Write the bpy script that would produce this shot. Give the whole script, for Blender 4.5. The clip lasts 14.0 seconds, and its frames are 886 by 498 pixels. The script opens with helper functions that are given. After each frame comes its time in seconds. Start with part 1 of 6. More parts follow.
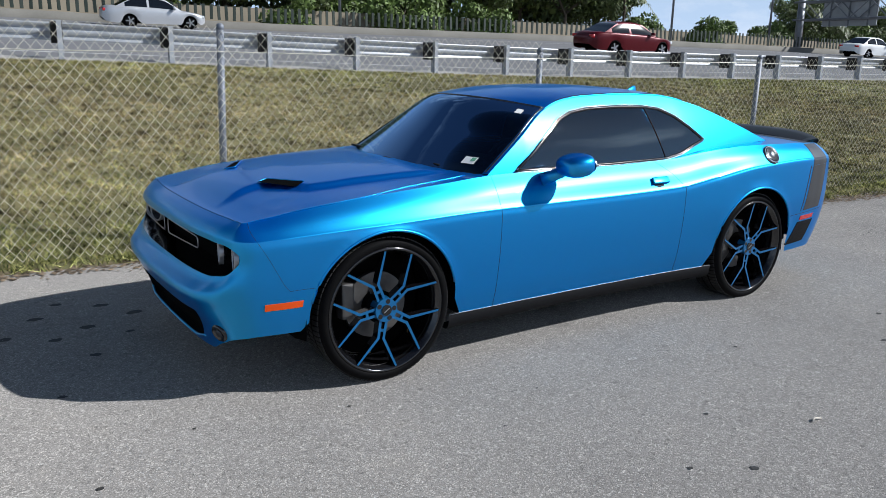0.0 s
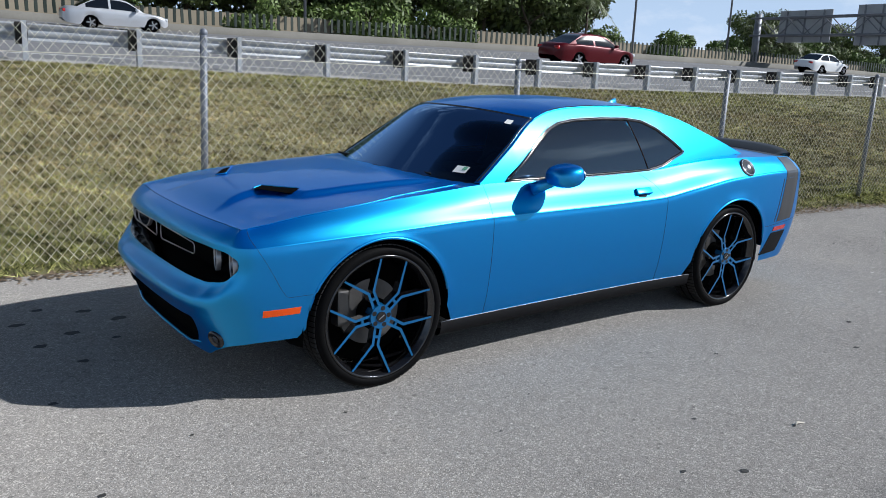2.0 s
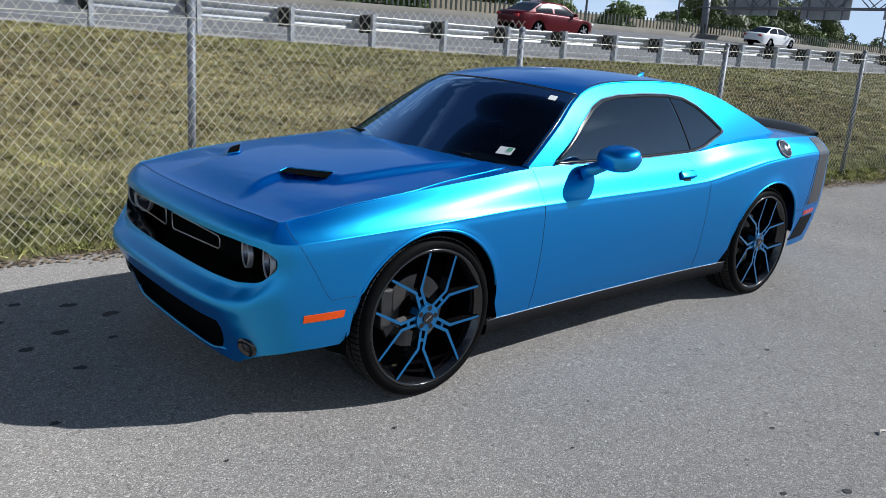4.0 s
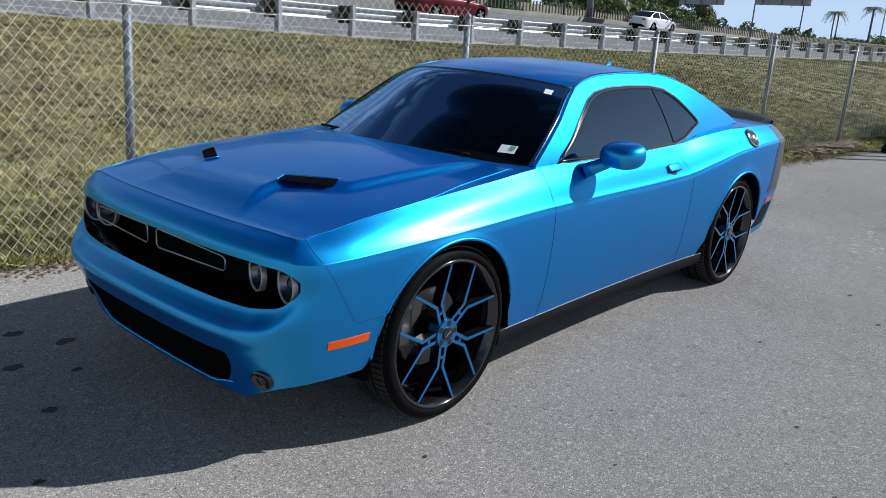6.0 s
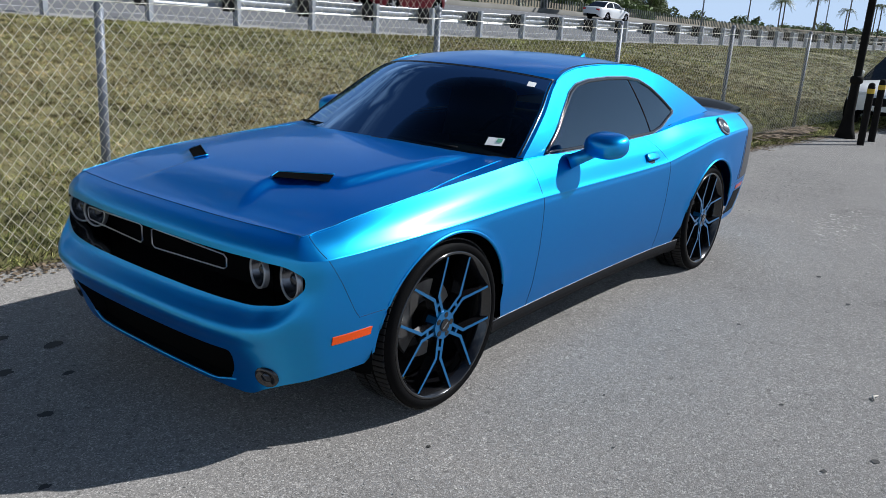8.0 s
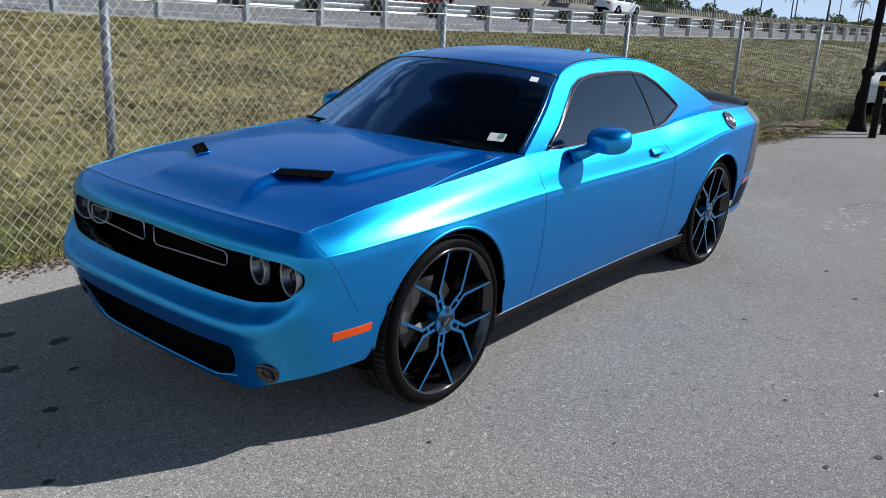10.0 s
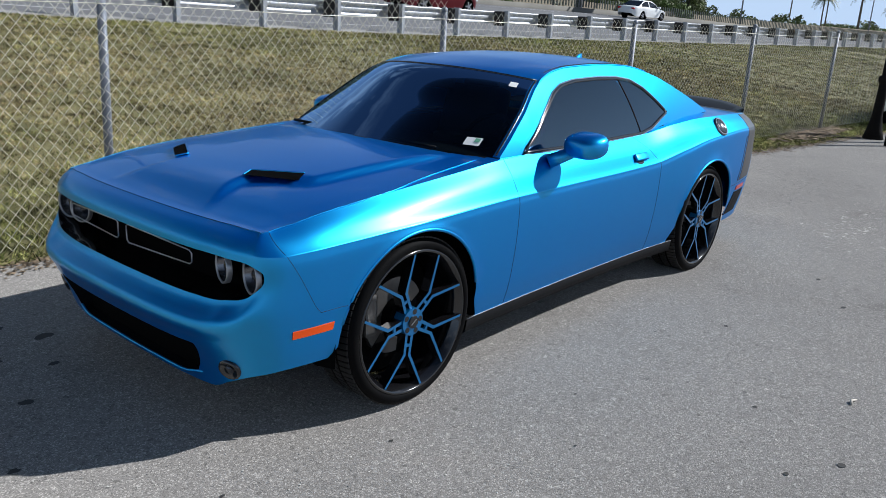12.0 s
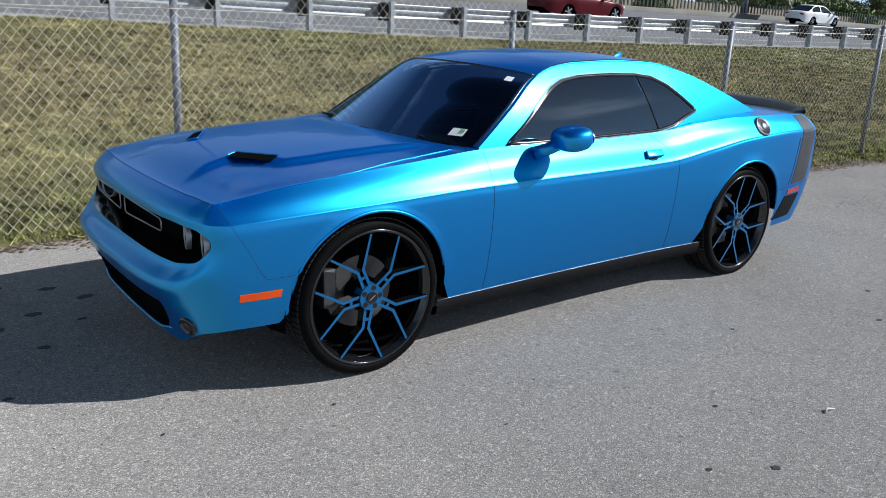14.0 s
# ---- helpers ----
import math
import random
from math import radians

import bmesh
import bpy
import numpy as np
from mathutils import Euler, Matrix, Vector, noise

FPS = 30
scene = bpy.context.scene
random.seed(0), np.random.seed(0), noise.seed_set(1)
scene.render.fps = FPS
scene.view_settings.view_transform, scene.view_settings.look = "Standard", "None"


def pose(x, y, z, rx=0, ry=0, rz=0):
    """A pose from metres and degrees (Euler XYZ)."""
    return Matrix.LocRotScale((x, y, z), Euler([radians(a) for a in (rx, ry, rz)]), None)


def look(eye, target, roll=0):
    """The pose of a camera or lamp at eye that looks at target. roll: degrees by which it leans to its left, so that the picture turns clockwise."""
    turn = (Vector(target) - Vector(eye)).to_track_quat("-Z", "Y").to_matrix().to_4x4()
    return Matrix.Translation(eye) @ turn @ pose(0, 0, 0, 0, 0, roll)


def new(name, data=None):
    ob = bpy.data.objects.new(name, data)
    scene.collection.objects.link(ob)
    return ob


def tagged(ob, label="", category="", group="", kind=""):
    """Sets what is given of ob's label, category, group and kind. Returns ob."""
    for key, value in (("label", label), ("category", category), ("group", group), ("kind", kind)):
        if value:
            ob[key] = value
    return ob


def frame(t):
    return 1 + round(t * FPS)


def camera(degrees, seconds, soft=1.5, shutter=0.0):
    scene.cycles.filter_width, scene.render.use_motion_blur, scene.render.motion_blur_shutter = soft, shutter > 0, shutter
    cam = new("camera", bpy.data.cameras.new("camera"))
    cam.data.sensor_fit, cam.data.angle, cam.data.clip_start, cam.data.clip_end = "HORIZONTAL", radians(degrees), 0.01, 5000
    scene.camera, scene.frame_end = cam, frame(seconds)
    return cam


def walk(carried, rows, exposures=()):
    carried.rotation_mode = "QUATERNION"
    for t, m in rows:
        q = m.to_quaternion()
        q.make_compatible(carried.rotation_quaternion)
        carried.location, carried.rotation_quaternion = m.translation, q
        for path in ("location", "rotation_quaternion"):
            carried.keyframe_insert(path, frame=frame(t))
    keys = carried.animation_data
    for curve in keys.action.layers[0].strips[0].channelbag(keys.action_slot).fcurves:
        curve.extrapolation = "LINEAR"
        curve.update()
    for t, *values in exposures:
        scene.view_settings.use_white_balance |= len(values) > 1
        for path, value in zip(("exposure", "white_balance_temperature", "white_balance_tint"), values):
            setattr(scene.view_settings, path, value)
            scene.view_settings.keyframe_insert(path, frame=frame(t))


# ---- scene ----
cam = camera(58.9, 14.0, soft=0.5)
METRES, EYE, TILT, LEAN, TURN = 8.0, 1.5, 0.0, 0.0, 0.0
PATH = [
    (0, (-1.879, -4.155, 1.604), (-0.795, -2.543, 1.128), 1.2),
    (0.5, (-1.877, -4.148, 1.611), (-0.77, -2.547, 1.15), 1.5),
    (1, (-1.908, -4.139, 1.607), (-0.795, -2.542, 1.149), 2.5),
    (1.5, (-1.971, -4.115, 1.619), (-0.834, -2.536, 1.156), 2.4),
    (2, (-2.049, -4.1, 1.612), (-0.882, -2.541, 1.158), 2.3),
    (2.5, (-2.106, -4.068, 1.614), (-0.917, -2.524, 1.164), 3.2),
    (3, (-2.093, -3.895, 1.603), (-0.89, -2.366, 1.139), 3.2),
    (3.2, (-2.084, -3.794, 1.597), (-0.88, -2.269, 1.121), 3.1),
    (5.3, (-2.343, -3.012, 1.605), (-0.925, -1.723, 1.034), 4.7),
    (5.5, (-2.335, -2.964, 1.609), (-0.9, -1.685, 1.057), 4.4),
    (6, (-2.361, -2.85, 1.603), (-0.907, -1.591, 1.054), 3.6),
    (6.5, (-2.426, -2.779, 1.607), (-0.94, -1.565, 1.044), 3.1),
    (7, (-2.464, -2.75, 1.608), (-0.946, -1.581, 1.034), 2.6),
    (7.5, (-2.478, -2.76, 1.608), (-0.959, -1.593, 1.032), 3.4),
    (8, (-2.489, -2.761, 1.607), (-0.972, -1.584, 1.045), 3.0),
    (10.3, (-2.449, -2.812, 1.617), (-0.963, -1.607, 1.034), 2.4),
    (10.5, (-2.42, -2.846, 1.618), (-0.958, -1.61, 1.038), 2.5),
    (11, (-2.364, -2.89, 1.617), (-0.916, -1.637, 1.043), 2.7),
    (11.5, (-2.325, -2.918, 1.625), (-0.889, -1.649, 1.052), 2.9),
    (12, (-2.343, -3.008, 1.628), (-0.884, -1.764, 1.061), 2.8),
    (12.5, (-2.341, -3.147, 1.624), (-0.924, -1.854, 1.056), 3.2),
    (13, (-2.239, -3.308, 1.623), (-0.943, -1.906, 1.027), 2.0),
    (13.5, (-2.004, -3.52, 1.622), (-0.826, -2.01, 1.043), 3.4),
    (14, (-1.849, -3.756, 1.598), (-0.669, -2.241, 1.037), 2.1),
]
walk(cam, [(t, look(eye, target, roll)) for t, eye, target, roll in PATH], [(0.0, 0.0, 6000.0, 10.0), (14.0, 0.0, 6000.0, 10.0)])

# ---------------------------------------------------------------- light
SUN_TO = Vector((1.08, -0.78, 1.0)).normalized()
sun = new("sun", bpy.data.lights.new("sun", "SUN"))
sun.data.energy, sun.data.angle, sun.data.color = 5.8, radians(0.55), (1.0, 0.97, 0.92)
sun.matrix_world = look((30, -20, 30), Vector((30, -20, 30)) - SUN_TO)

world = bpy.data.worlds.new("sky")
scene.world = world
world.use_nodes = True
wn, wl = world.node_tree.nodes, world.node_tree.links
wn.clear()
w_out, w_bg, w_sky = wn.new("ShaderNodeOutputWorld"), wn.new("ShaderNodeBackground"), wn.new("ShaderNodeTexSky")
w_sky.sky_type, w_sky.sun_disc = "NISHITA", False
w_sky.sun_elevation, w_sky.sun_rotation = math.asin(SUN_TO.z), math.atan2(SUN_TO.x, SUN_TO.y)
w_sky.air_density, w_sky.dust_density, w_sky.ozone_density = 1.1, 0.3, 3.0
w_co, w_map, w_noise, w_ramp, w_mix = (wn.new("ShaderNodeTexCoord"), wn.new("ShaderNodeMapping"), wn.new("ShaderNodeTexNoise"),
                                       wn.new("ShaderNodeValToRGB"), wn.new("ShaderNodeMixRGB"))
w_map.inputs["Scale"].default_value = (1.6, 1.6, 3.6)
w_noise.inputs["Scale"].default_value, w_noise.inputs["Detail"].default_value, w_noise.inputs["Roughness"].default_value = 1.7, 8.0, 0.62
w_ramp.color_ramp.elements[0].position, w_ramp.color_ramp.elements[1].position = 0.52, 0.66
w_ramp.color_ramp.elements[1].color = (0.8, 0.8, 0.8, 1)
w_mix.inputs[2].default_value = (21.5, 22.3, 23.5, 1)
wl.new(w_co.outputs["Generated"], w_map.inputs[0])
wl.new(w_map.outputs[0], w_noise.inputs["Vector"])
wl.new(w_noise.outputs["Fac"], w_ramp.inputs[0])
w_sep, w_haze, w_hmix = wn.new("ShaderNodeSeparateXYZ"), wn.new("ShaderNodeMapRange"), wn.new("ShaderNodeMixRGB")
w_haze.inputs["From Min"].default_value, w_haze.inputs["From Max"].default_value = 0.03, 0.60
w_haze.inputs["To Min"].default_value, w_haze.inputs["To Max"].default_value = 0.92, 0.0
w_hmix.inputs[2].default_value = (14.0, 17.6, 22.5, 1)
wl.new(w_co.outputs["Generated"], w_sep.inputs[0])
wl.new(w_sep.outputs["Z"], w_haze.inputs["Value"])
wl.new(w_haze.outputs[0], w_hmix.inputs[0])
wl.new(w_sky.outputs[0], w_hmix.inputs[1])
wl.new(w_hmix.outputs[0], w_mix.inputs[1])
w_low, w_cov = wn.new("ShaderNodeMapRange"), wn.new("ShaderNodeMath")
w_low.inputs["From Min"].default_value, w_low.inputs["From Max"].default_value = 0.50, 0.72
w_low.inputs["To Min"].default_value, w_low.inputs["To Max"].default_value = 1.0, 0.0
w_cov.operation = "MULTIPLY"
wl.new(w_sep.outputs["Z"], w_low.inputs["Value"])
wl.new(w_low.outputs[0], w_cov.inputs[0])
wl.new(w_ramp.outputs[0], w_cov.inputs[1])
wl.new(w_cov.outputs[0], w_mix.inputs[0])
wl.new(w_mix.outputs[0], w_bg.inputs[0])
w_bg.inputs[1].default_value = 0.041
wl.new(w_bg.outputs[0], w_out.inputs[0])


# ---------------------------------------------------------------- materials
def material(name, color, rough=0.6, metal=0.0, coat=0.0, spec=0.5, vary=0.0, scale=8.0, second=None, bump=0.0, bump_scale=60.0,
             fine=0.0, fine_scale=120.0, each=0.0, coat_rough=0.03):
    """A principled material: base colour, broken by noise at two scales towards a second colour, with a fine relief."""
    m = bpy.data.materials.new(name)
    m.use_nodes = True
    n, l = m.node_tree.nodes, m.node_tree.links
    b = n["Principled BSDF"]
    b.inputs["Base Color"].default_value = (*color, 1)
    b.inputs["Roughness"].default_value, b.inputs["Metallic"].default_value = rough, metal
    b.inputs["Coat Weight"].default_value, b.inputs["Coat Roughness"].default_value = coat, coat_rough
    b.inputs["Specular IOR Level"].default_value = spec
    co = n.new("ShaderNodeTexCoord")
    out = None
    if vary or fine:
        second = second or tuple(c * 0.55 for c in color)
        big, small, add, ramp, mix = (n.new("ShaderNodeTexNoise"), n.new("ShaderNodeTexNoise"), n.new("ShaderNodeMath"),
                                      n.new("ShaderNodeMapRange"), n.new("ShaderNodeMixRGB"))
        big.inputs["Scale"].default_value, big.inputs["Detail"].default_value = scale, 5.0
        small.inputs["Scale"].default_value, small.inputs["Detail"].default_value = fine_scale, 3.0
        l.new(co.outputs["Object"], big.inputs["Vector"])
        l.new(co.outputs["Object"], small.inputs["Vector"])
        add.operation = "MULTIPLY_ADD"
        add.inputs[1].default_value = fine
        l.new(small.outputs["Fac"], add.inputs[0])
        l.new(big.outputs["Fac"], add.inputs[2])
        ramp.inputs["From Min"].default_value, ramp.inputs["From Max"].default_value = 0.35 + 0.4 * fine, 0.65 + 0.6 * fine
        ramp.inputs["To Max"].default_value = max(vary, fine)
        l.new(add.outputs[0], ramp.inputs["Value"])
        l.new(ramp.outputs[0], mix.inputs[0])
        mix.inputs[1].default_value, mix.inputs[2].default_value = (*color, 1), (*second, 1)
        out = mix.outputs[0]
        l.new(out, b.inputs["Base Color"])
    if each:
        info, val, mul = n.new("ShaderNodeNewGeometry"), n.new("ShaderNodeMapRange"), n.new("ShaderNodeMixRGB")
        val.inputs["To Min"].default_value, val.inputs["To Max"].default_value = 1 - each, 1 + each
        l.new(info.outputs["Random Per Island"], val.inputs["Value"])
        mul.blend_type, mul.inputs[0].default_value = "MULTIPLY", 1.0
        if out:
            l.new(out, mul.inputs[1])
        else:
            mul.inputs[1].default_value = (*color, 1)
        l.new(val.outputs[0], mul.inputs[2])
        l.new(mul.outputs[0], b.inputs["Base Color"])
    if bump:
        nz, bp = n.new("ShaderNodeTexNoise"), n.new("ShaderNodeBump")
        nz.inputs["Scale"].default_value, nz.inputs["Detail"].default_value = bump_scale, 4.0
        l.new(co.outputs["Object"], nz.inputs["Vector"])
        l.new(nz.outputs["Fac"], bp.inputs["Height"])
        bp.inputs["Strength"].default_value, bp.inputs["Distance"].default_value = bump, 0.01
        l.new(bp.outputs[0], b.inputs["Normal"])
    return m


def flake_paint(name, body, flake, share, rough):
    """Metallic car paint: a deep body colour with a share of brighter flakes, under one clear coat."""
    m = material(name, body, rough=0.28, coat=0.38, spec=0.3, coat_rough=0.012)
    n, l = m.node_tree.nodes, m.node_tree.links
    a, b, mix = n["Principled BSDF"], n.new("ShaderNodeBsdfPrincipled"), n.new("ShaderNodeMixShader")
    b.inputs["Base Color"].default_value, b.inputs["Metallic"].default_value, b.inputs["Roughness"].default_value = (*flake, 1), 1.0, rough
    b.inputs["Coat Weight"].default_value, b.inputs["Coat Roughness"].default_value = 0.38, 0.012
    b.inputs["Specular Tint"].default_value = (*flake, 1)
    mix.inputs[0].default_value = share
    l.new(a.outputs[0], mix.inputs[1])
    l.new(b.outputs[0], mix.inputs[2])
    l.new(mix.outputs[0], n["Material Output"].inputs["Surface"])
    return m


PAINT = flake_paint("blue_paint", (0.0, 0.028, 0.33), (0.028, 0.51, 0.90), 0.60, 0.36)
GRAPHITE = material("graphite_stripe", (0.035, 0.037, 0.042), rough=0.42, metal=0.3, coat=0.4)
BLACK_GLOSS = material("black_gloss", (0.006, 0.006, 0.007), rough=0.16, coat=0.6)
BLACK_PLASTIC = material("black_plastic", (0.008, 0.008, 0.009), rough=0.7, spec=0.1, bump=0.1, bump_scale=300)
BLACK_DEEP = material("black_underbody", (0.004, 0.004, 0.004), rough=0.9, spec=0.02)
RUBBER = material("tyre_rubber", (0.004, 0.004, 0.0045), rough=0.6, spec=0.04, vary=0.5, scale=14, second=(0.007, 0.0068, 0.0065), bump=0.15, bump_scale=180)
# tread paler than the sidewall: sun glints on the blocks put into the colour
TREAD = material("tyre_tread", (0.022, 0.021, 0.020), rough=0.5, spec=0.4, vary=0.5, scale=14, second=(0.010, 0.010, 0.010))
SATIN_BLACK = material("satin_black", (0.005, 0.005, 0.006), rough=0.42, spec=0.18)
CHROME = material("chrome", (0.72, 0.73, 0.75), rough=0.12, metal=1.0)
SATIN = material("satin_silver", (0.5, 0.5, 0.52), rough=0.3, metal=0.9)
WHEEL_BLUE = material("wheel_blue", (0.004, 0.125, 0.32), rough=0.35, metal=0.45, coat=0.7)
BRAKE = material("brake_iron", (0.16, 0.155, 0.15), rough=0.45, metal=0.8, vary=0.4, scale=20)
SEAM = material("panel_gap", (0.004, 0.012, 0.03), rough=0.8)
ORANGE = material("orange_lens", (0.72, 0.075, 0.003), rough=0.4, coat=0.15, spec=0.3)
RED = material("red_lens", (0.45, 0.01, 0.012), rough=0.25, coat=0.7)
STICKER = material("sticker_paper", (0.75, 0.76, 0.74), rough=0.6)
STICKER_GREEN = material("sticker_ink", (0.12, 0.35, 0.22), rough=0.6)


def glass_tint(name, tint, ior, shine):
    """Tinted window glass: dark and see-through, with a clear sharp reflection."""
    m = bpy.data.materials.new(name)
    m.use_nodes = True
    n, l = m.node_tree.nodes, m.node_tree.links
    n.remove(n["Principled BSDF"])
    clear, gloss, fres, mix = n.new("ShaderNodeBsdfTransparent"), n.new("ShaderNodeBsdfGlossy"), n.new("ShaderNodeFresnel"), n.new("ShaderNodeMixShader")
    clear.inputs[0].default_value = (*tint, 1)
    gloss.inputs["Roughness"].default_value = 0.01
    gloss.inputs["Color"].default_value = (*shine, 1)
    fres.inputs["IOR"].default_value = ior
    l.new(fres.outputs[0], mix.inputs[0])
    l.new(clear.outputs[0], mix.inputs[1])
    l.new(gloss.outputs[0], mix.inputs[2])
    l.new(mix.outputs[0], n["Material Output"].inputs["Surface"])
    return m


TINT = glass_tint("tinted_glass", (0.36, 0.45, 0.47), 1.24, (0.26, 0.42, 0.66))
SIDE_TINT = glass_tint("side_glass", (0.24, 0.29, 0.31), 2.3, (0.68, 0.86, 1.0))
DARK_GLASS = material("far_car_glass", (0.006, 0.008, 0.011), rough=0.06, spec=0.6, coat=0.3)


# ---------------------------------------------------------------- mesh helpers
def mesh_part(name, verts, faces, mat, parent=None, label="", smooth=True, normals=None):
    me = bpy.data.meshes.new(name)
    me.from_pydata([tuple(v) for v in verts], [], [tuple(f) for f in faces])
    for mm in (mat if isinstance(mat, (list, tuple)) else [mat]):
        me.materials.append(mm)
    if smooth:
        me.polygons.foreach_set("use_smooth", [True] * len(me.polygons))
    me.update()
    if normals is not None:
        me.normals_split_custom_set_from_vertices([tuple(v) for v in normals])
    ob = new(name, me)
    if parent:
        ob.parent = parent
    if label:
        tagged(ob, label)
    return ob


def part(name, bm, mat, parent=None, label="", smooth=False):
    me = bpy.data.meshes.new(name)
    bm.to_mesh(me)
    bm.free()
    for mm in (mat if isinstance(mat, (list, tuple)) else [mat]):
        me.materials.append(mm)
    if smooth:
        me.polygons.foreach_set("use_smooth", [True] * len(me.polygons))
    ob = new(name, me)
    if parent:
        ob.parent = parent
    if label:
        tagged(ob, label)
    return ob


def empty(name, m, label, category, group="", kind=""):
    ob = new(name)
    ob.empty_display_size = 0.2
    ob.matrix_world = m
    return tagged(ob, label, category, group, kind)


def add_box(bm, size, at=(0, 0, 0), bevel=0.0, turn=None):
    m = Matrix.Translation(at) @ (turn.to_4x4() if turn else Matrix()) @ Matrix.Diagonal((*size, 1))
    vs = bmesh.ops.create_cube(bm, size=1.0, matrix=m)["verts"]
    if bevel:
        es = list({e for v in vs for e in v.link_edges})
        bmesh.ops.bevel(bm, geom=es, offset=bevel, segments=2, affect="EDGES", profile=0.6)
    return bm


def add_cyl(bm, r1, r2, a, b, segs=16, caps=True):
    a, b = Vector(a), Vector(b)
    m = Matrix.Translation((a + b) / 2) @ (b - a).to_track_quat("Z", "Y").to_matrix().to_4x4()
    bmesh.ops.create_cone(bm, cap_ends=caps, segments=segs, radius1=r1, radius2=r2, depth=(b - a).length, matrix=m)
    return bm


def tube(points, r, sides=6, closed=False):
    pts = [Vector(p) for p in points]
    n = len(pts)
    verts, faces = [], []
    for i, p in enumerate(pts):
        a = pts[(i - 1) % n] if closed or i else p
        b = pts[(i + 1) % n] if closed or i < n - 1 else p
        d = (b - a).normalized()
        ref = Vector((0, 0, 1)) if abs(d.z) < 0.9 else Vector((1, 0, 0))
        s = d.cross(ref).normalized()
        t = s.cross(d)
        rr = r[i] if isinstance(r, (list, tuple)) else r
        verts += [p + rr * (math.cos(k * math.tau / sides) * s + math.sin(k * math.tau / sides) * t) for k in range(sides)]
    for i in range(n if closed else n - 1):
        j = (i + 1) % n
        for k in range(sides):
            q = (k + 1) % sides
            faces.append((i * sides + k, i * sides + q, j * sides + q, j * sides + k))
    if not closed:
        faces.append(tuple(reversed(range(sides))))
        faces.append(tuple(range((n - 1) * sides, n * sides)))
    return verts, faces


def lathe(profile, segs=48, axis="y", closed=False):
    """Turns (radius, height) points round an axis."""
    verts, faces = [], []
    n = len(profile)
    for i in range(segs):
        c, s = math.cos(i * math.tau / segs), math.sin(i * math.tau / segs)
        for r, h in profile:
            verts.append((r * c, h, r * s) if axis == "y" else (r * c, r * s, h))
    for i in range(segs):
        j = (i + 1) % segs
        for k in range(n if closed else n - 1):
            q = (k + 1) % n
            faces.append((i * n + k, i * n + q, j * n + q, j * n + k))
    return verts, faces


def curve(keys):
    """A smooth function through (x, value) keys."""
    xs = np.array([k[0] for k in keys], float)
    ys = np.array([k[1] for k in keys], float)
    d = np.diff(ys) / np.diff(xs)
    m = np.zeros(len(xs))
    m[0], m[-1] = d[0], d[-1]
    for i in range(1, len(xs) - 1):
        if d[i - 1] * d[i] > 0:
            w1, w2 = 2 * (xs[i + 1] - xs[i]) + xs[i] - xs[i - 1], xs[i + 1] - xs[i] + 2 * (xs[i] - xs[i - 1])
            m[i] = (w1 + w2) / (w1 / d[i - 1] + w2 / d[i])

    def f(x):
        x = min(max(x, xs[0]), xs[-1])
        i = min(max(int(np.searchsorted(xs, x)) - 1, 0), len(xs) - 2)
        h = xs[i + 1] - xs[i]
        t = (x - xs[i]) / h
        return float((1 + 2 * t) * (1 - t) ** 2 * ys[i] + t * (1 - t) ** 2 * h * m[i] + t * t * (3 - 2 * t) * ys[i + 1] + t * t * (t - 1) * h * m[i + 1])
    return f


def smooth01(x):
    x = min(max(x, 0.0), 1.0)
    return x * x * (3 - 2 * x)


# ---------------------------------------------------------------- the lie of the land: u along the highway, v away from the lot
TURN_C, TURN_S = math.cos(radians(4.9)), math.sin(radians(4.9))


def site(u, v, z=0.0):
    return Vector((u * TURN_C + v * TURN_S, -u * TURN_S + v * TURN_C, z))


SITE = Matrix.Rotation(radians(-4.9), 4, "Z")
FENCE_V, RAIL_V, ROAD_V0, ROAD_V1 = 2.23, 11.75, 12.1, 42.2
GROUND_Z = -0.025
rail_base = curve([(-60, 1.75), (-10, 1.52), (0, 1.38), (5, 1.26), (12, 1.16), (40, 1.12), (90, 1.0), (200, 0.9)])
bank = curve([(-60, 0.055), (25, 0.057), (60, 0.05), (110, 0.02), (200, 0.0)])


def road_z(u, v):
    return rail_base(u) + bank(u) * (v - RAIL_V)


def slope_z(u, v):
    t = (v - 2.0) / (RAIL_V - 0.35 - 2.0)
    zb = rail_base(u)
    return -0.045 + (zb + 0.045) * smooth01(t) * 0.35 + (zb + 0.045) * 0.65 * min(max(t, 0), 1.0)


# ---------------------------------------------------------------- the blue coupe
# own frame: x rearwards from the front axle, w outwards from the centre line, z up
outline = [(-0.930, 0.0), (-0.928, 0.18), (-0.922, 0.36), (-0.906, 0.53), (-0.872, 0.68), (-0.810, 0.785), (-0.715, 0.850), (-0.58, 0.884), (-0.42, 0.902),
           (-0.2, 0.918), (0.1, 0.927), (0.5, 0.922), (1.0, 0.912), (1.6, 0.908), (2.2, 0.918), (2.6, 0.94), (3.0, 0.95), (3.35, 0.943), (3.62, 0.922),
           (3.82, 0.885), (3.96, 0.815), (4.04, 0.67), (4.075, 0.45), (4.09, 0.22), (4.093, 0.0)]
O = np.array(outline)
chord = np.concatenate([[0], np.cumsum(np.hypot(*np.diff(O, axis=0).T))])
S_END = float(chord[-1])


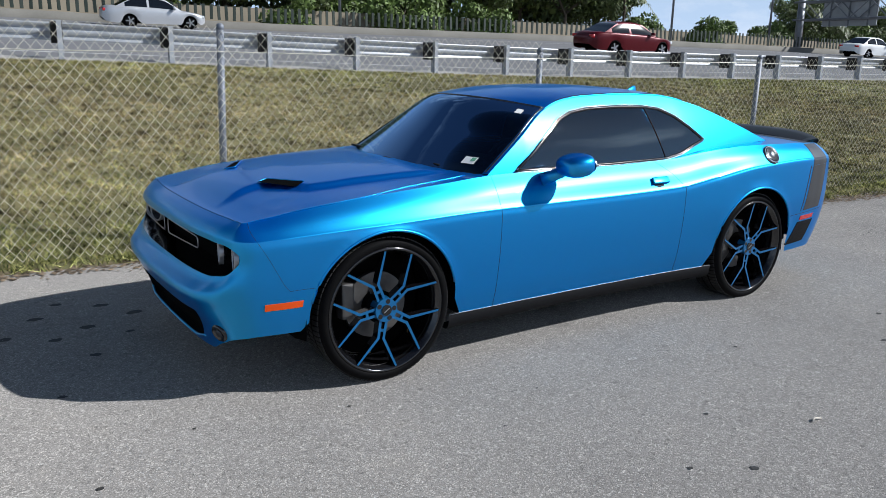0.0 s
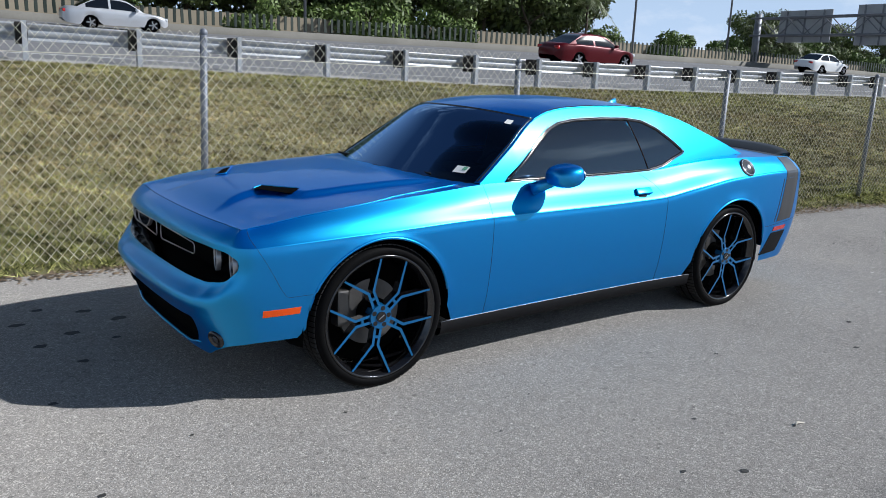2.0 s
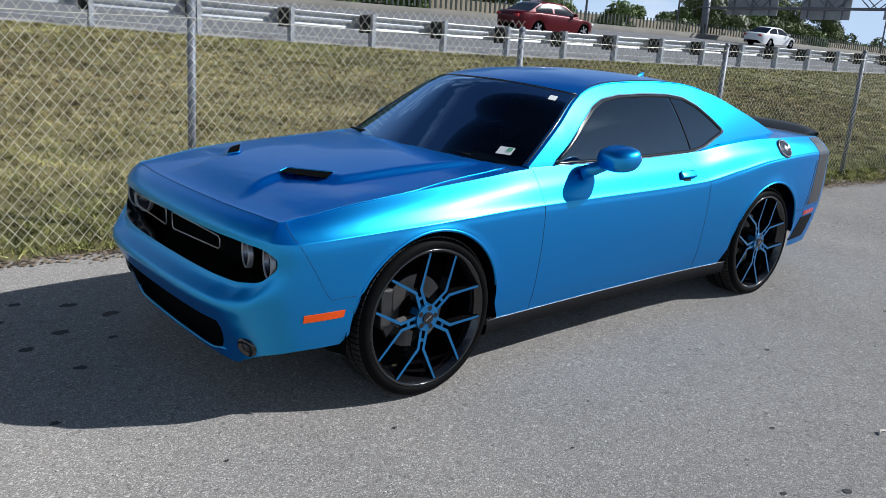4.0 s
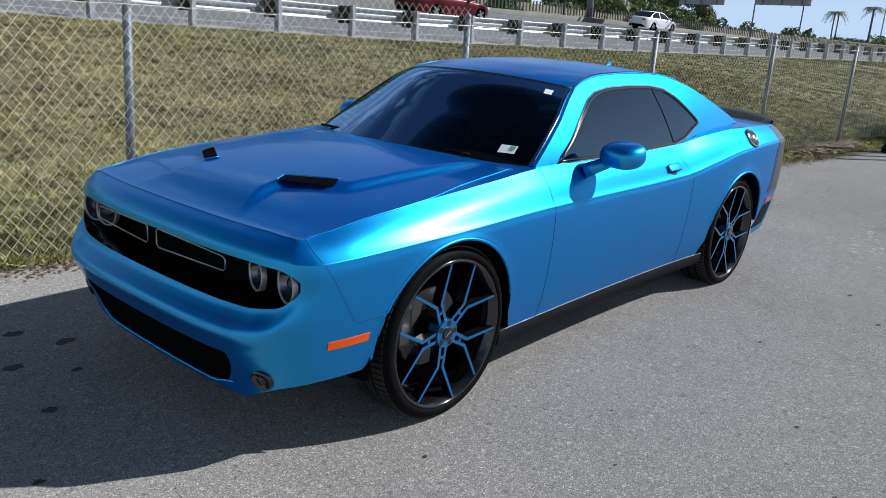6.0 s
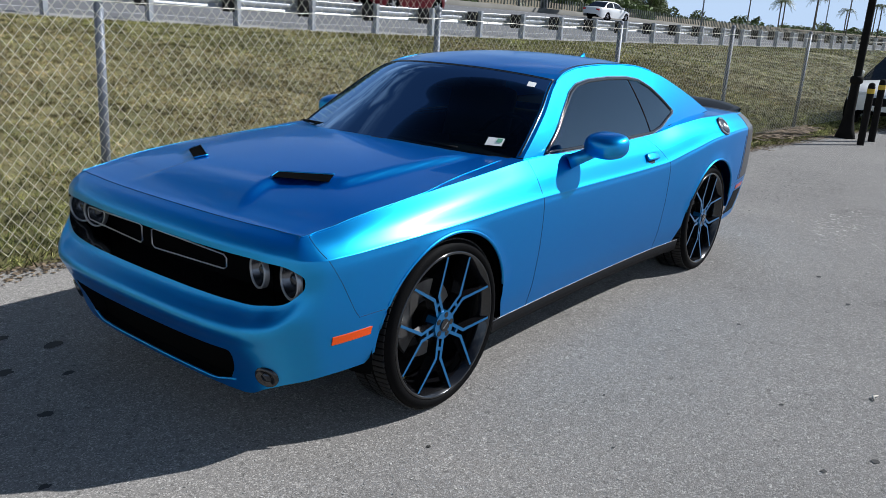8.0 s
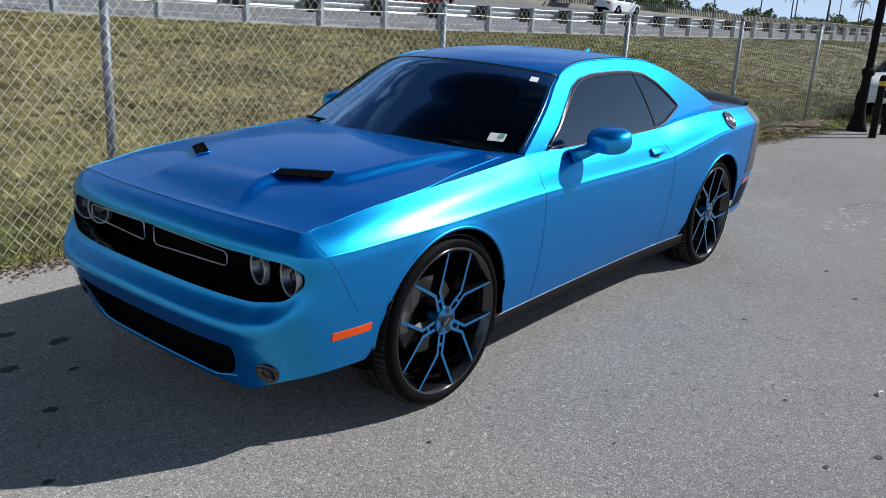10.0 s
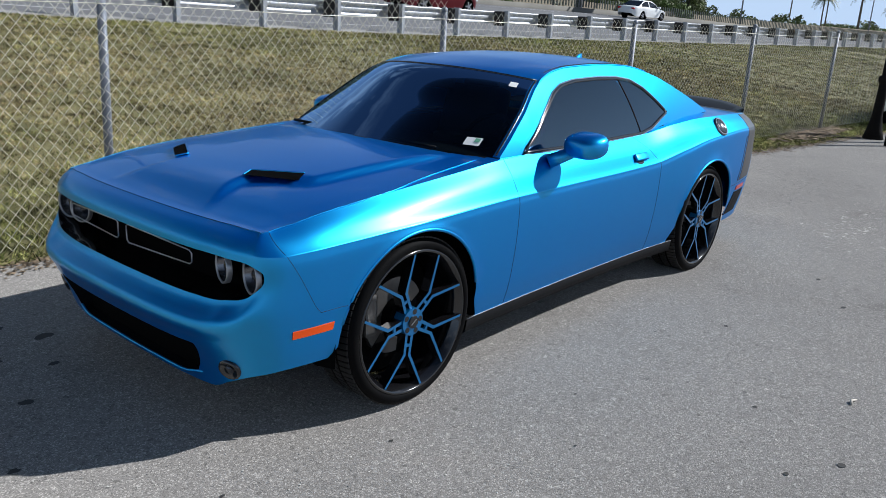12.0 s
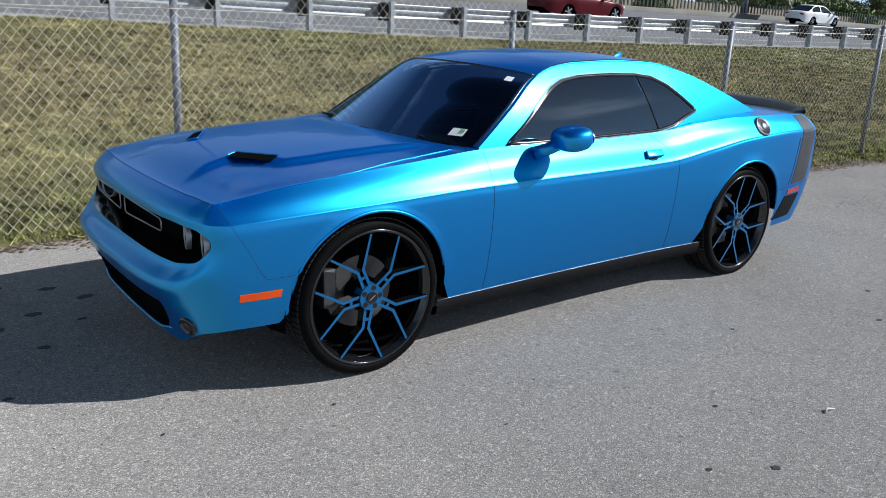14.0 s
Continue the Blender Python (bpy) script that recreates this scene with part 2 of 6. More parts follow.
def hermite(ts, vs):
    m = np.gradient(vs, ts)

    def f(t):
        t = min(max(t, ts[0]), ts[-1])
        i = min(max(int(np.searchsorted(ts, t)) - 1, 0), len(ts) - 2)
        h = ts[i + 1] - ts[i]
        q = (t - ts[i]) / h
        return float((1 + 2 * q) * (1 - q) ** 2 * vs[i] + q * (1 - q) ** 2 * h * m[i] + q * q * (3 - 2 * q) * vs[i + 1] + q * q * (q - 1) * h * m[i + 1])
    return f


ox, ow = hermite(chord, O[:, 0]), hermite(chord, O[:, 1])
S_FINE = np.linspace(0, S_END, 3000)
X_FINE = np.array([ox(s) for s in S_FINE])
W_FINE = np.array([ow(s) for s in S_FINE])
HALF = int(np.argmax(W_FINE))


def s_at_x(x):
    return float(np.interp(x, X_FINE, S_FINE))


def s_front(w):
    return float(np.interp(w, W_FINE[:HALF], S_FINE[:HALF]))


def s_rear(w):
    return float(np.interp(w, W_FINE[HALF:][::-1], S_FINE[HALF:][::-1]))


crease = curve([(-0.9, 0.755), (-0.6, 0.775), (0, 0.80), (0.7, 0.815), (1.5, 0.815), (2.1, 0.825), (2.5, 0.875), (2.9, 0.925), (3.4, 0.945), (4.1, 0.93)])
belt = curve([(-0.9, 0.835), (-0.69, 0.848), (-0.35, 0.898), (0, 0.93), (0.4, 0.96), (0.7, 0.98), (1.2, 0.985), (2.1, 0.99), (2.5, 1.03), (2.9, 1.05),
              (3.4, 1.045), (3.8, 1.03), (4.1, 1.01)])
R_KEYS = np.arange(9.0)
rear_z = hermite(R_KEYS, np.array([0.26, 0.40, 0.55, 0.68, 0.78, 0.86, 0.92, 0.97, 1.01]))
rear_o = hermite(R_KEYS, np.array([0.16, 0.08, 0.02, 0.0, 0.01, 0.02, 0.04, 0.07, 0.13]))


def creased(lower_half, upper_half):
    """Offsets below and above the shoulder crease, which stays sharp."""
    m = len(lower_half)
    a, b = hermite(R_KEYS[:m], np.array(lower_half)), hermite(R_KEYS[m - 1:], np.array(upper_half))
    return lambda r: a(r) if r <= m - 1 else b(r)


front_z = creased([0.20, 0.30, 0.42, 0.50, 0.575, 0.755], [0.755, 0.788, 0.822, 0.845])
front_o = creased([0.115, 0.085, 0.03, 0.0, 0.085, 0.095], [0.095, 0.105, 0.142, 0.195])
side_o = creased([0.062, 0.034, 0.017, 0.007, 0.002, 0.001, 0.006], [0.006, 0.058, 0.115])
quarter_o = creased([0.062, 0.036, 0.018, 0.006, 0.0, 0.002, 0.010], [0.010, 0.058, 0.112])
AXLES, HUB_Z, ARCH_R = (0.0, 2.946), 0.352, 0.418


def side_z(x, r):
    c, b = crease(x), belt(x)
    ks = (0.25, 0.36, 0.48, 0.58, 0.68, c - 0.042, c, c + 0.55 * (b - c), b)
    i = min(int(r), 7)
    q = r - i
    m = [ks[1] - ks[0]] + [(ks[k + 1] - ks[k - 1]) / 2 for k in range(1, 8)] + [ks[8] - ks[7]]
    return (1 + 2 * q) * (1 - q) ** 2 * ks[i] + q * (1 - q) ** 2 * m[i] + q * q * (3 - 2 * q) * ks[i + 1] + q * q * (q - 1) * m[i + 1]


def skin(s, r):
    """A point of the body's flank: x, w, z."""
    x, w = ox(s), ow(s)
    a, b = max(s - 0.01, 0), min(s + 0.01, S_END)
    tx, tw = ox(b) - ox(a), ow(b) - ow(a)
    ln = math.hypot(tx, tw)
    nx, nw = -tw / ln, tx / ln
    f = nx * nx if nx < 0 else 0.0
    g = nx * nx if nx > 0 else 0.0
    z = f * front_z(r) + g * rear_z(r) + (1 - f - g) * side_z(x, r)
    k = smooth01((x - 2.15) / 0.45)
    o = f * front_o(r) + g * rear_o(r) + (1 - f - g) * (side_o(r) * (1 - k) + quarter_o(r) * k)
    lip = 0.0
    for ax in AXLES:
        d = math.hypot(x - ax, z - HUB_Z)
        if z > 0.2:
            lip += 0.005 * math.exp(-((d - 0.420) / 0.02) ** 2)
    if nx < 0 and r > 2.5:
        # the front corner is drawn in along each axis by itself
        q = smooth01((r - 2.5) / 1.5)
        px, pw = x + front_o(r) * abs(nx) ** 1.5, w - (side_o(r) * (1 - k) + quarter_o(r) * k) * nw ** 3.3
        return (x - nx * o) * (1 - q) + px * q - nx * -lip, (w - nw * o) * (1 - q) + pw * q + nw * lip, z
    return x - nx * (o - lip), w - nw * (o - lip), z


def skin_normal(s, r):
    e = 0.02
    p1, p0 = skin(min(s + e, S_END), r), skin(max(s - e, 0), r)
    q1, q0 = skin(s, min(r + 0.03, 8)), skin(s, max(r - 0.03, 0))
    a, b = Vector(p1) - Vector(p0), Vector(q1) - Vector(q0)
    n = a.cross(b).normalized()
    return n


def r_at_z(s, z):
    lo, hi = 0.0, 8.0
    for _ in range(24):
        mid = (lo + hi) / 2
        if skin(s, mid)[2] < z:
            lo = mid
        else:
            hi = mid
    return (lo + hi) / 2


def span(a, b, n):
    return list(np.linspace(a, b, n, endpoint=False))


def rounded(x, half, corner, power=2.6):
    """1 in the middle of an opening, falling to 0 at its end."""
    t = min(max((x - (half - corner)) / corner, 0.0), 1.0)
    return (1 - t ** power) ** (1 / power)


GRILLE_W, INTAKE_W = 0.822, 0.565
columns = [s_front(w) for w in span(0, 0.33, 8)]
columns += [s_front(0.33 + (INTAKE_W - 0.33) * math.sin(k / 14 * math.pi / 2)) for k in range(14)]
columns += [s_front(w) for w in span(INTAKE_W, 0.6, 3)]
columns += [s_front(0.6 + (GRILLE_W - 0.6) * math.sin(k / 16 * math.pi / 2)) for k in range(16)]
columns += span(s_front(GRILLE_W), s_at_x(-0.44), 22)
for c, ax in enumerate(AXLES):
    columns += [s_at_x(ax - 0.418 * math.cos(k / 26 * math.pi)) for k in range(26)]
    if c == 0:
        columns += [s_at_x(x) for x in span(0.418, 0.70, 5) + span(0.70, 2.19, 22) + span(2.19, 2.528, 6)]
columns += span(s_at_x(3.364), s_at_x(3.50), 3) + span(s_at_x(3.50), s_at_x(3.70), 5) + span(s_at_x(3.70), s_rear(0.6), 10) + span(s_rear(0.6), S_END, 10) + [S_END]
rows = sorted(set([round(r, 3) for r in np.arange(0, 8.01, 0.25)] + [4.5, 5.94, 6.06, 5.6, 6.35]))


def limits(s):
    x, w, z = skin(s, 4.5)
    low = 0.0
    for ax in AXLES:
        if abs(ox(s) - ax) < 0.4181:
            dz = math.sqrt(max(ARCH_R ** 2 - (ox(s) - ax) ** 2, 0))
            low = r_at_z(s, HUB_Z + dz) if dz > 0.02 else r_at_z(s, HUB_Z)
    intake, grille = None, None
    if s < s_front(INTAKE_W) + 1e-6:
        k, q = rounded(ow(s), INTAKE_W, 0.03, 4.0), rounded(ow(s), INTAKE_W, 0.085, 1.35)
        intake = (1.55 - 1.28 * q, 1.55 + 0.25 * k)
    if s < s_front(GRILLE_W) + 1e-6:
        k = rounded(ow(s), GRILLE_W, 0.09, 3.2)
        grille = (4.5 - 0.5 * k, 4.5 + 0.5 * k)
    return low, intake, grille


LIMITS = [limits(s) for s in columns]


def strip(c0, c1, lo, hi):
    """A stretch of the flank between two columns and two row limits (functions of the column), as verts, faces, normals."""
    verts, faces, normals, ids = [], [], [], {}

    def vid(c, r):
        key = (c, round(r, 4))
        if key not in ids:
            ids[key] = len(verts)
            verts.append(skin(columns[c], r))
            normals.append(skin_normal(columns[c], r))
        return ids[key]
    for c in range(c0, c1):
        la, lb, ha, hb = lo(c), lo(c + 1), hi(c), hi(c + 1)
        for r0, r1 in zip(rows, rows[1:]):
            q = [vid(c, min(max(r0, la), ha)), vid(c + 1, min(max(r0, lb), hb)), vid(c + 1, min(max(r1, lb), hb)), vid(c, min(max(r1, la), ha))]
            q = [v for i, v in enumerate(q) if v != q[i - 1]]
            if len(set(q)) >= 3:
                faces.append(q)
    return verts, faces, normals


def both_sides(name, vfn, mat, parent, label=""):
    """A panel and its mirror image, as two meshes."""
    v, f, n = vfn
    made = []
    for sgn in (-1, 1):
        vv = [(p[0], sgn * p[1], p[2]) for p in v]
        ff = [tuple(reversed(q)) if sgn > 0 else tuple(q) for q in f]
        nn = None if n is None else [(p[0], sgn * p[1], p[2]) for p in n]
        # the frame is left-handed on the near side
        ff = [tuple(reversed(q)) for q in ff]
        made.append(mesh_part(name, vv, ff, mat, parent, label, normals=nn))
    return made


def col_at(x):
    return int(np.argmin([abs(ox(s) - x) + (10 if s > columns[-1] * 0.99 or (x > -0.6 and s < columns[20]) else 0) for s in columns]))


car = empty("coupe", pose(0, 0.03, 0), "bright metallic blue two-door coupe on black and blue wheels", "car")
C_FEND, C_DOOR, C_QUART = col_at(-0.44), col_at(0.70), col_at(2.19)
C_S0, C_END = col_at(3.50), len(columns) - 1
low = [l[0] for l in LIMITS]
inb = [l[1][0] if l[1] else 1.55 for l in LIMITS]
int_ = [l[1][1] if l[1] else 1.55 for l in LIMITS]
grb = [l[2][0] if l[2] else 4.5 for l in LIMITS]
grt = [l[2][1] if l[2] else 4.5 for l in LIMITS]


def joined(*strips):
    verts, faces, normals = [], [], []
    for v, f, n in strips:
        k = len(verts)
        verts += v
        normals += n
        faces += [[i + k for i in q] for q in f]
    return verts, faces, normals


chin = [0.55 * smooth01((ow(s) - 0.56) / 0.22) if c <= C_FEND else 0.0 for c, s in enumerate(columns)]
both_sides("front_bumper", joined(strip(0, C_FEND, lambda c: min(chin[c], inb[c]), lambda c: inb[c]),
                                  strip(0, C_FEND, lambda c: int_[c], lambda c: grb[c]),
                                  strip(0, C_FEND, lambda c: grt[c], lambda c: 8.0)), PAINT, car)
both_sides("fender", strip(C_FEND, C_DOOR, lambda c: max(low[c], 0.55) if c < C_FEND + 2 else low[c], lambda c: 8.0), PAINT, car)
both_sides("door", strip(C_DOOR, C_QUART, lambda c: low[c], lambda c: 8.0), PAINT, car)
both_sides("quarter_panel", strip(C_QUART, C_S0, lambda c: low[c], lambda c: 8.0), PAINT, car)
both_sides("rear_bumper", strip(C_S0, C_END, lambda c: 0.0, lambda c: 8.0), PAINT, car)

# ---- bonnet, cowl, deck: one cap between the two shoulder lines
S_C = next(s for s in np.linspace(s_front(0.3), s_at_x(0), 900) if skin(s, 8)[1] > 0.7505)
S_RC = next(s for s in np.linspace(s_rear(0.2), s_at_x(3.4), 900) if skin(s, 8)[1] > 0.66)
edge_s = [float(s) for s in np.linspace(S_C, S_RC, 150)]
edge = [skin(s, 8) for s in edge_s]
front_pts = [skin(s, 8) for s in np.linspace(0, S_C, 60)]
rear_pts = [skin(s, 8) for s in np.linspace(S_RC, S_END, 60)]
W0, W1 = edge[0][1], edge[-1][1]
crown = curve([(-0.735, 0.0), (-0.68, 0.009), (-0.55, 0.021), (-0.3, 0.034), (0, 0.040), (0.5, 0.022), (0.8, 0.0), (3.0, 0.0), (3.3, 0.03), (4.1, 0.02)])
dome_w = curve([(-0.80, 0.46), (-0.42, 0.285), (-0.38, 0.30), (-0.26, 0.53), (0.1, 0.57), (0.6, 0.60)])


def cap_point(i, t):
    x, w, z = edge[i]
    a = abs(t)
    fx = np.interp(a * W0, [p[1] for p in front_pts], [p[0] for p in front_pts]) - edge[0][0]
    fz = np.interp(a * W0, [p[1] for p in front_pts], [p[2] for p in front_pts]) - edge[0][2]
    rx = np.interp(a * W1, [p[1] for p in rear_pts][::-1], [p[0] for p in rear_pts][::-1]) - edge[-1][0]
    rz = np.interp(a * W1, [p[1] for p in rear_pts][::-1], [p[2] for p in rear_pts][::-1]) - edge[-1][2]
    u = i / (len(edge) - 1)
    k0, k1 = max(1 - u * 4, 0), max(u * 5 - 4, 0)
    xx = x + fx * k0 + rx * k1
    yy = t * w
    rise = crown(xx) * (1 - a ** 2.4) * min(max((xx - fx - edge[0][0]) / 0.16, 0.0), 1.0)
    if xx < 0.7:
        win = smooth01((xx + 0.70) / 0.22) * (1 - smooth01((xx - 0.38) / 0.24))
        rise += 0.024 * win * smooth01((dome_w(xx) - abs(yy)) / 0.048 + 0.5)
    return xx, yy, z + fz * k0 + rz * k1 + rise


ts = [float(t) for t in np.linspace(-1, 1, 97)]
cap_v = [cap_point(i, t) for i in range(len(edge)) for t in ts]
groups = {"hood": [], "dashboard": [], "cabin": [], "parcel_shelf": [], "deck_lid": [], "tail_stripe": []}
for i in range(len(edge) - 1):
    for j in range(len(ts) - 1):
        q = (i * 97 + j, i * 97 + j + 1, (i + 1) * 97 + j + 1, (i + 1) * 97 + j)
        x = sum(cap_v[k][0] for k in q) / 4
        a = abs(ts[j] + ts[j + 1]) / 2
        key = "hood" if x < 0.50 + 0.21 * a ** 2 else "cabin" if 1.02 < x < 2.62 and a < 0.90 else "dashboard" if x < 1.8 and a < 0.965 else "parcel_shelf" if x < 3.25 and a < 0.965 - 0.12 * smooth01((x - 2.3) / 0.6) else "deck_lid"
        if 3.585 < x < 3.805:
            key = "tail_stripe"
        groups[key].append(q)


def keep_used(verts, faces):
    used = sorted({k for q in faces for k in q})
    at = {k: i for i, k in enumerate(used)}
    return [verts[k] for k in used], [tuple(at[k] for k in q) for q in faces]


for key, mat in (("hood", PAINT), ("dashboard", BLACK_PLASTIC), ("parcel_shelf", BLACK_PLASTIC), ("deck_lid", PAINT), ("tail_stripe", GRAPHITE)):
    mesh_part(key, *keep_used(cap_v, groups[key]), mat, car)


def seam(pts, r=0.0014, mat=SEAM, name="panel_gap"):
    made = []
    for sgn in (-1, 1):
        made.append(mesh_part(name, *tube([(p[0], sgn * p[1], p[2]) for p in pts], r, 5), mat, car))
    return made


hood_w = curve([(-0.70, 0.755), (-0.44, 0.80), (-0.10, 0.80), (0.16, 0.765), (0.64, 0.715)])
hood_line = []
for i, e in enumerate(edge):
    if e[0] < 0.60:
        t = min(hood_w(e[0]) / e[1], 1.0)
        q = cap_point(i, t)
        hood_line.append((q[0], q[1], q[2] + 0.0003))
seam(hood_line, 0.0014)
# thin raised bead, added so that the fender's edge catches a bright line
seam([(x, w + 0.0045, z + 0.0006) for x, w, z in hood_line], 0.0022, PAINT, "fender_edge")
mesh_part("panel_gap", *tube([(p[0], p[1], p[2] + 0.0003) for p in [cap_point(0, t) for t in ts]], 0.0010, 5), SEAM, car)
seam([skin(s_at_x(0.70), r) for r in np.linspace(0, 8, 40)])
seam([skin(s_at_x(2.19 - 0.20 * max(r - 5.8, 0) ** 1.3 / 2.2 ** 1.3), r) for r in np.linspace(0, 8, 40)])
seam([skin(s_at_x(x), r_at_z(s_at_x(x), 0.530 + 0.05 * (x - 3.36))) for x in np.linspace(3.35, 3.84, 20)], 0.0016)
bump_x = curve([(0.52, -0.505), (0.54, -0.525), (0.62, -0.572), (0.74, -0.645), (0.84, -0.715)])
seam([skin(s_at_x(bump_x(z)), r_at_z(s_at_x(bump_x(z)), z)) for z in np.linspace(0.53, 0.845, 30)], 0.0010)
seam([skin(s_at_x(x), r_at_z(s_at_x(x), 0.526 + 0.02 * (x + 0.5))) for x in np.linspace(-0.515, -0.39, 10)], 0.0010)

# ---- greenhouse
upper = curve([(0.70, 0.985), (0.95, 1.150), (1.22, 1.315), (1.36, 1.358), (1.55, 1.382), (1.9, 1.392), (2.2, 1.383), (2.5, 1.335), (2.9, 1.205), (3.3, 1.055)])
lower = curve([(0.70, 0.98), (1.2, 0.985), (2.1, 0.99), (2.5, 1.03), (2.9, 1.045), (3.3, 1.045)])
mid_x = curve([(0.70, 0.50), (0.95, 0.74), (1.22, 0.99), (1.36, 1.17), (1.55, 1.42), (1.9, 1.85), (2.2, 2.2), (2.5, 2.56), (2.9, 2.92), (3.3, 3.27)])
mid_z = curve([(0.50, 0.985), (0.74, 1.185), (0.99, 1.368), (1.17, 1.400), (1.42, 1.425), (1.85, 1.435), (2.2, 1.420), (2.56, 1.375), (2.92, 1.24), (3.27, 1.07)])


def cabin_w(x, z):
    h = z - 0.985
    return 0.792 - 0.36 * h - 0.475 * h * h - 0.05 * max(1.0 - x, 0) - 0.075 * max(x - 2.35, 0) ** 1.5


NX, NV = 110, 16
cx = [float(0.70 + 2.6 * (0.5 - 0.5 * math.cos(k / NX * math.pi)) * 0.5 + 2.6 * k / NX * 0.5) for k in range(NX + 1)]
sv, sf = [], []
for x in cx:
    for k in range(NV + 1):
        z = lower(x) + (max(upper(x), lower(x)) - lower(x)) * k / NV
        sv.append((x, cabin_w(x, z), z))
for i in range(NX):
    for k in range(NV):
        sf.append((i * (NV + 1) + k, (i + 1) * (NV + 1) + k, (i + 1) * (NV + 1) + k + 1, i * (NV + 1) + k + 1))
both_sides("pillar_panel", (sv, sf, None), PAINT, car)
tv = []
tt = [float(t) for t in np.linspace(-1, 1, 49)]
for x in cx:
    ze = max(upper(x), lower(x))
    we, xm = cabin_w(x, ze), mid_x(x)
    zm = mid_z(xm)
    for t in tt:
        a = abs(t)
        tv.append((x + (xm - x) * (1 - a ** 2.2), t * we, ze + (zm - ze) * (1 - a ** 2.4)))
tg = {"windshield": [], "roof": [], "rear_window": []}
for i in range(NX):
    for j in range(48):
        q = (i * 49 + j, i * 49 + j + 1, (i + 1) * 49 + j + 1, (i + 1) * 49 + j)
        a = abs(tt[j] + tt[j + 1]) / 2
        x = (cx[i] + cx[i + 1]) / 2
        tg["windshield" if x < 1.235 and a < 0.97 else "rear_window" if 2.55 < x < 3.2 and a < 0.8 else "roof"].append(q)
mesh_part("windshield", *keep_used(tv, tg["windshield"]), TINT, car, "dark tinted windshield with two paper stickers")
mesh_part("roof", *keep_used(tv, tg["roof"]), PAINT, car)
mesh_part("rear_window", *keep_used(tv, tg["rear_window"]), TINT, car)

# side windows with their frames
dlo = [(0.885, 0.992), (1.02, 1.075), (1.16, 1.17), (1.30, 1.258), (1.40, 1.293), (1.55, 1.312), (1.80, 1.319), (2.03, 1.315), (2.18, 1.298), (2.30, 1.252),
       (2.42, 1.175), (2.525, 1.098), (2.40, 1.065), (2.27, 1.022), (2.12, 0.998), (1.7, 0.992), (1.3, 0.990)]


def resample(poly, n):
    p = np.array(poly + [poly[0]])
    d = np.concatenate([[0], np.cumsum(np.hypot(*np.diff(p, axis=0).T))])
    return [(float(np.interp(k, d, p[:, 0])), float(np.interp(k, d, p[:, 1]))) for k in np.linspace(0, d[-1], n, endpoint=False)]


def window(poly, name, lift, rings=6):
    pts = resample(poly, 90)
    c = np.mean(pts, axis=0)
    v, f = [], []
    for k in range(rings + 1):
        for x, z in pts:
            q = k / rings
            xx, zz = c[0] + (x - c[0]) * q, c[1] + (z - c[1]) * q
            v.append((xx, cabin_w(xx, zz) + lift, zz))
    for k in range(rings):
        for i in range(90):
            j = (i + 1) % 90
            f.append((k * 90 + i, k * 90 + j, (k + 1) * 90 + j, (k + 1) * 90 + i))
    return both_sides(name, (v, [tuple(reversed(q)) for q in f], None), SIDE_TINT, car)


window([(0.885, 0.992), (1.02, 1.075), (1.16, 1.17), (1.30, 1.258), (1.40, 1.293), (1.55, 1.312), (1.80, 1.319), (2.04, 1.314),
                                           (2.108, 1.0), (1.7, 0.992), (1.3, 0.990)], "side_window", 0.004)
window([(2.052, 1.313), (2.18, 1.298), (2.30, 1.252), (2.42, 1.175), (2.525, 1.098), (2.40, 1.065), (2.27, 1.022), (2.118, 1.0)], "quarter_window", 0.004)
frame_pts = resample(dlo, 120)
for sgn in (-1, 1):
    mesh_part("window_seal", *tube([(x, sgn * (cabin_w(x, z) + 0.003), z) for x, z in frame_pts], 0.011, 6, True), BLACK_GLOSS, car)
    c = np.mean(frame_pts, axis=0)
    ring = [(c[0] + (x - c[0]) * 1.018, c[1] + (z - c[1]) * 1.06) for x, z in frame_pts]
    mesh_part("window_trim", *tube([(x, sgn * (cabin_w(x, z) + 0.004), z) for x, z in ring], 0.0055, 6, True), CHROME, car, "thin chrome window trim")
    mesh_part("window_divider", *tube([(2.046 + 0.067 * q, sgn * (cabin_w(2.046 + 0.067 * q, 1.315 - 0.315 * q) + 0.004), 1.315 - 0.315 * q) for q in np.linspace(0, 1, 8)], 0.0045, 6), BLACK_PLASTIC, car)
    drip = [(x, sgn * (cabin_w(x, upper(x)) - 0.006), upper(x) + 0.004) for x in np.linspace(1.2, 2.45, 40)]
    mesh_part("roof_trim", *tube(drip, 0.005, 6), PAINT, car)
    ditch = [(x + 0.012, sgn * (cabin_w(x, upper(x)) - 0.030), upper(x) + 0.0095) for x in np.linspace(1.22, 2.30, 36)]
    mesh_part("panel_gap", *tube(ditch, 0.0028, 5), SEAM, car)

# ---- dark inside: grille recess, wells, floor
for sgn in (-1, 1):
    for ax in AXLES:
        v, f = [], []
        for k in range(33):
            a = math.pi * (k / 32) 
            for yy in (0.872, 0.80, 0.50):
                rr = 0.43 if yy > 0.85 else 0.46
                v.append((ax - rr * math.cos(a), sgn * min(yy, 0.905), HUB_Z + rr * math.sin(a) if 0 < k < 32 else 0.26))
        for k in range(32):
            for j in range(2):
                f.append((k * 3 + j, k * 3 + j + 1, (k + 1) * 3 + j + 1, (k + 1) * 3 + j))
        mesh_part("wheel_well", v, f, BLACK_DEEP, car)
bm = bmesh.new()
add_box(bm, (4.55, 1.1, 0.5), (1.63, 0, 0.47))
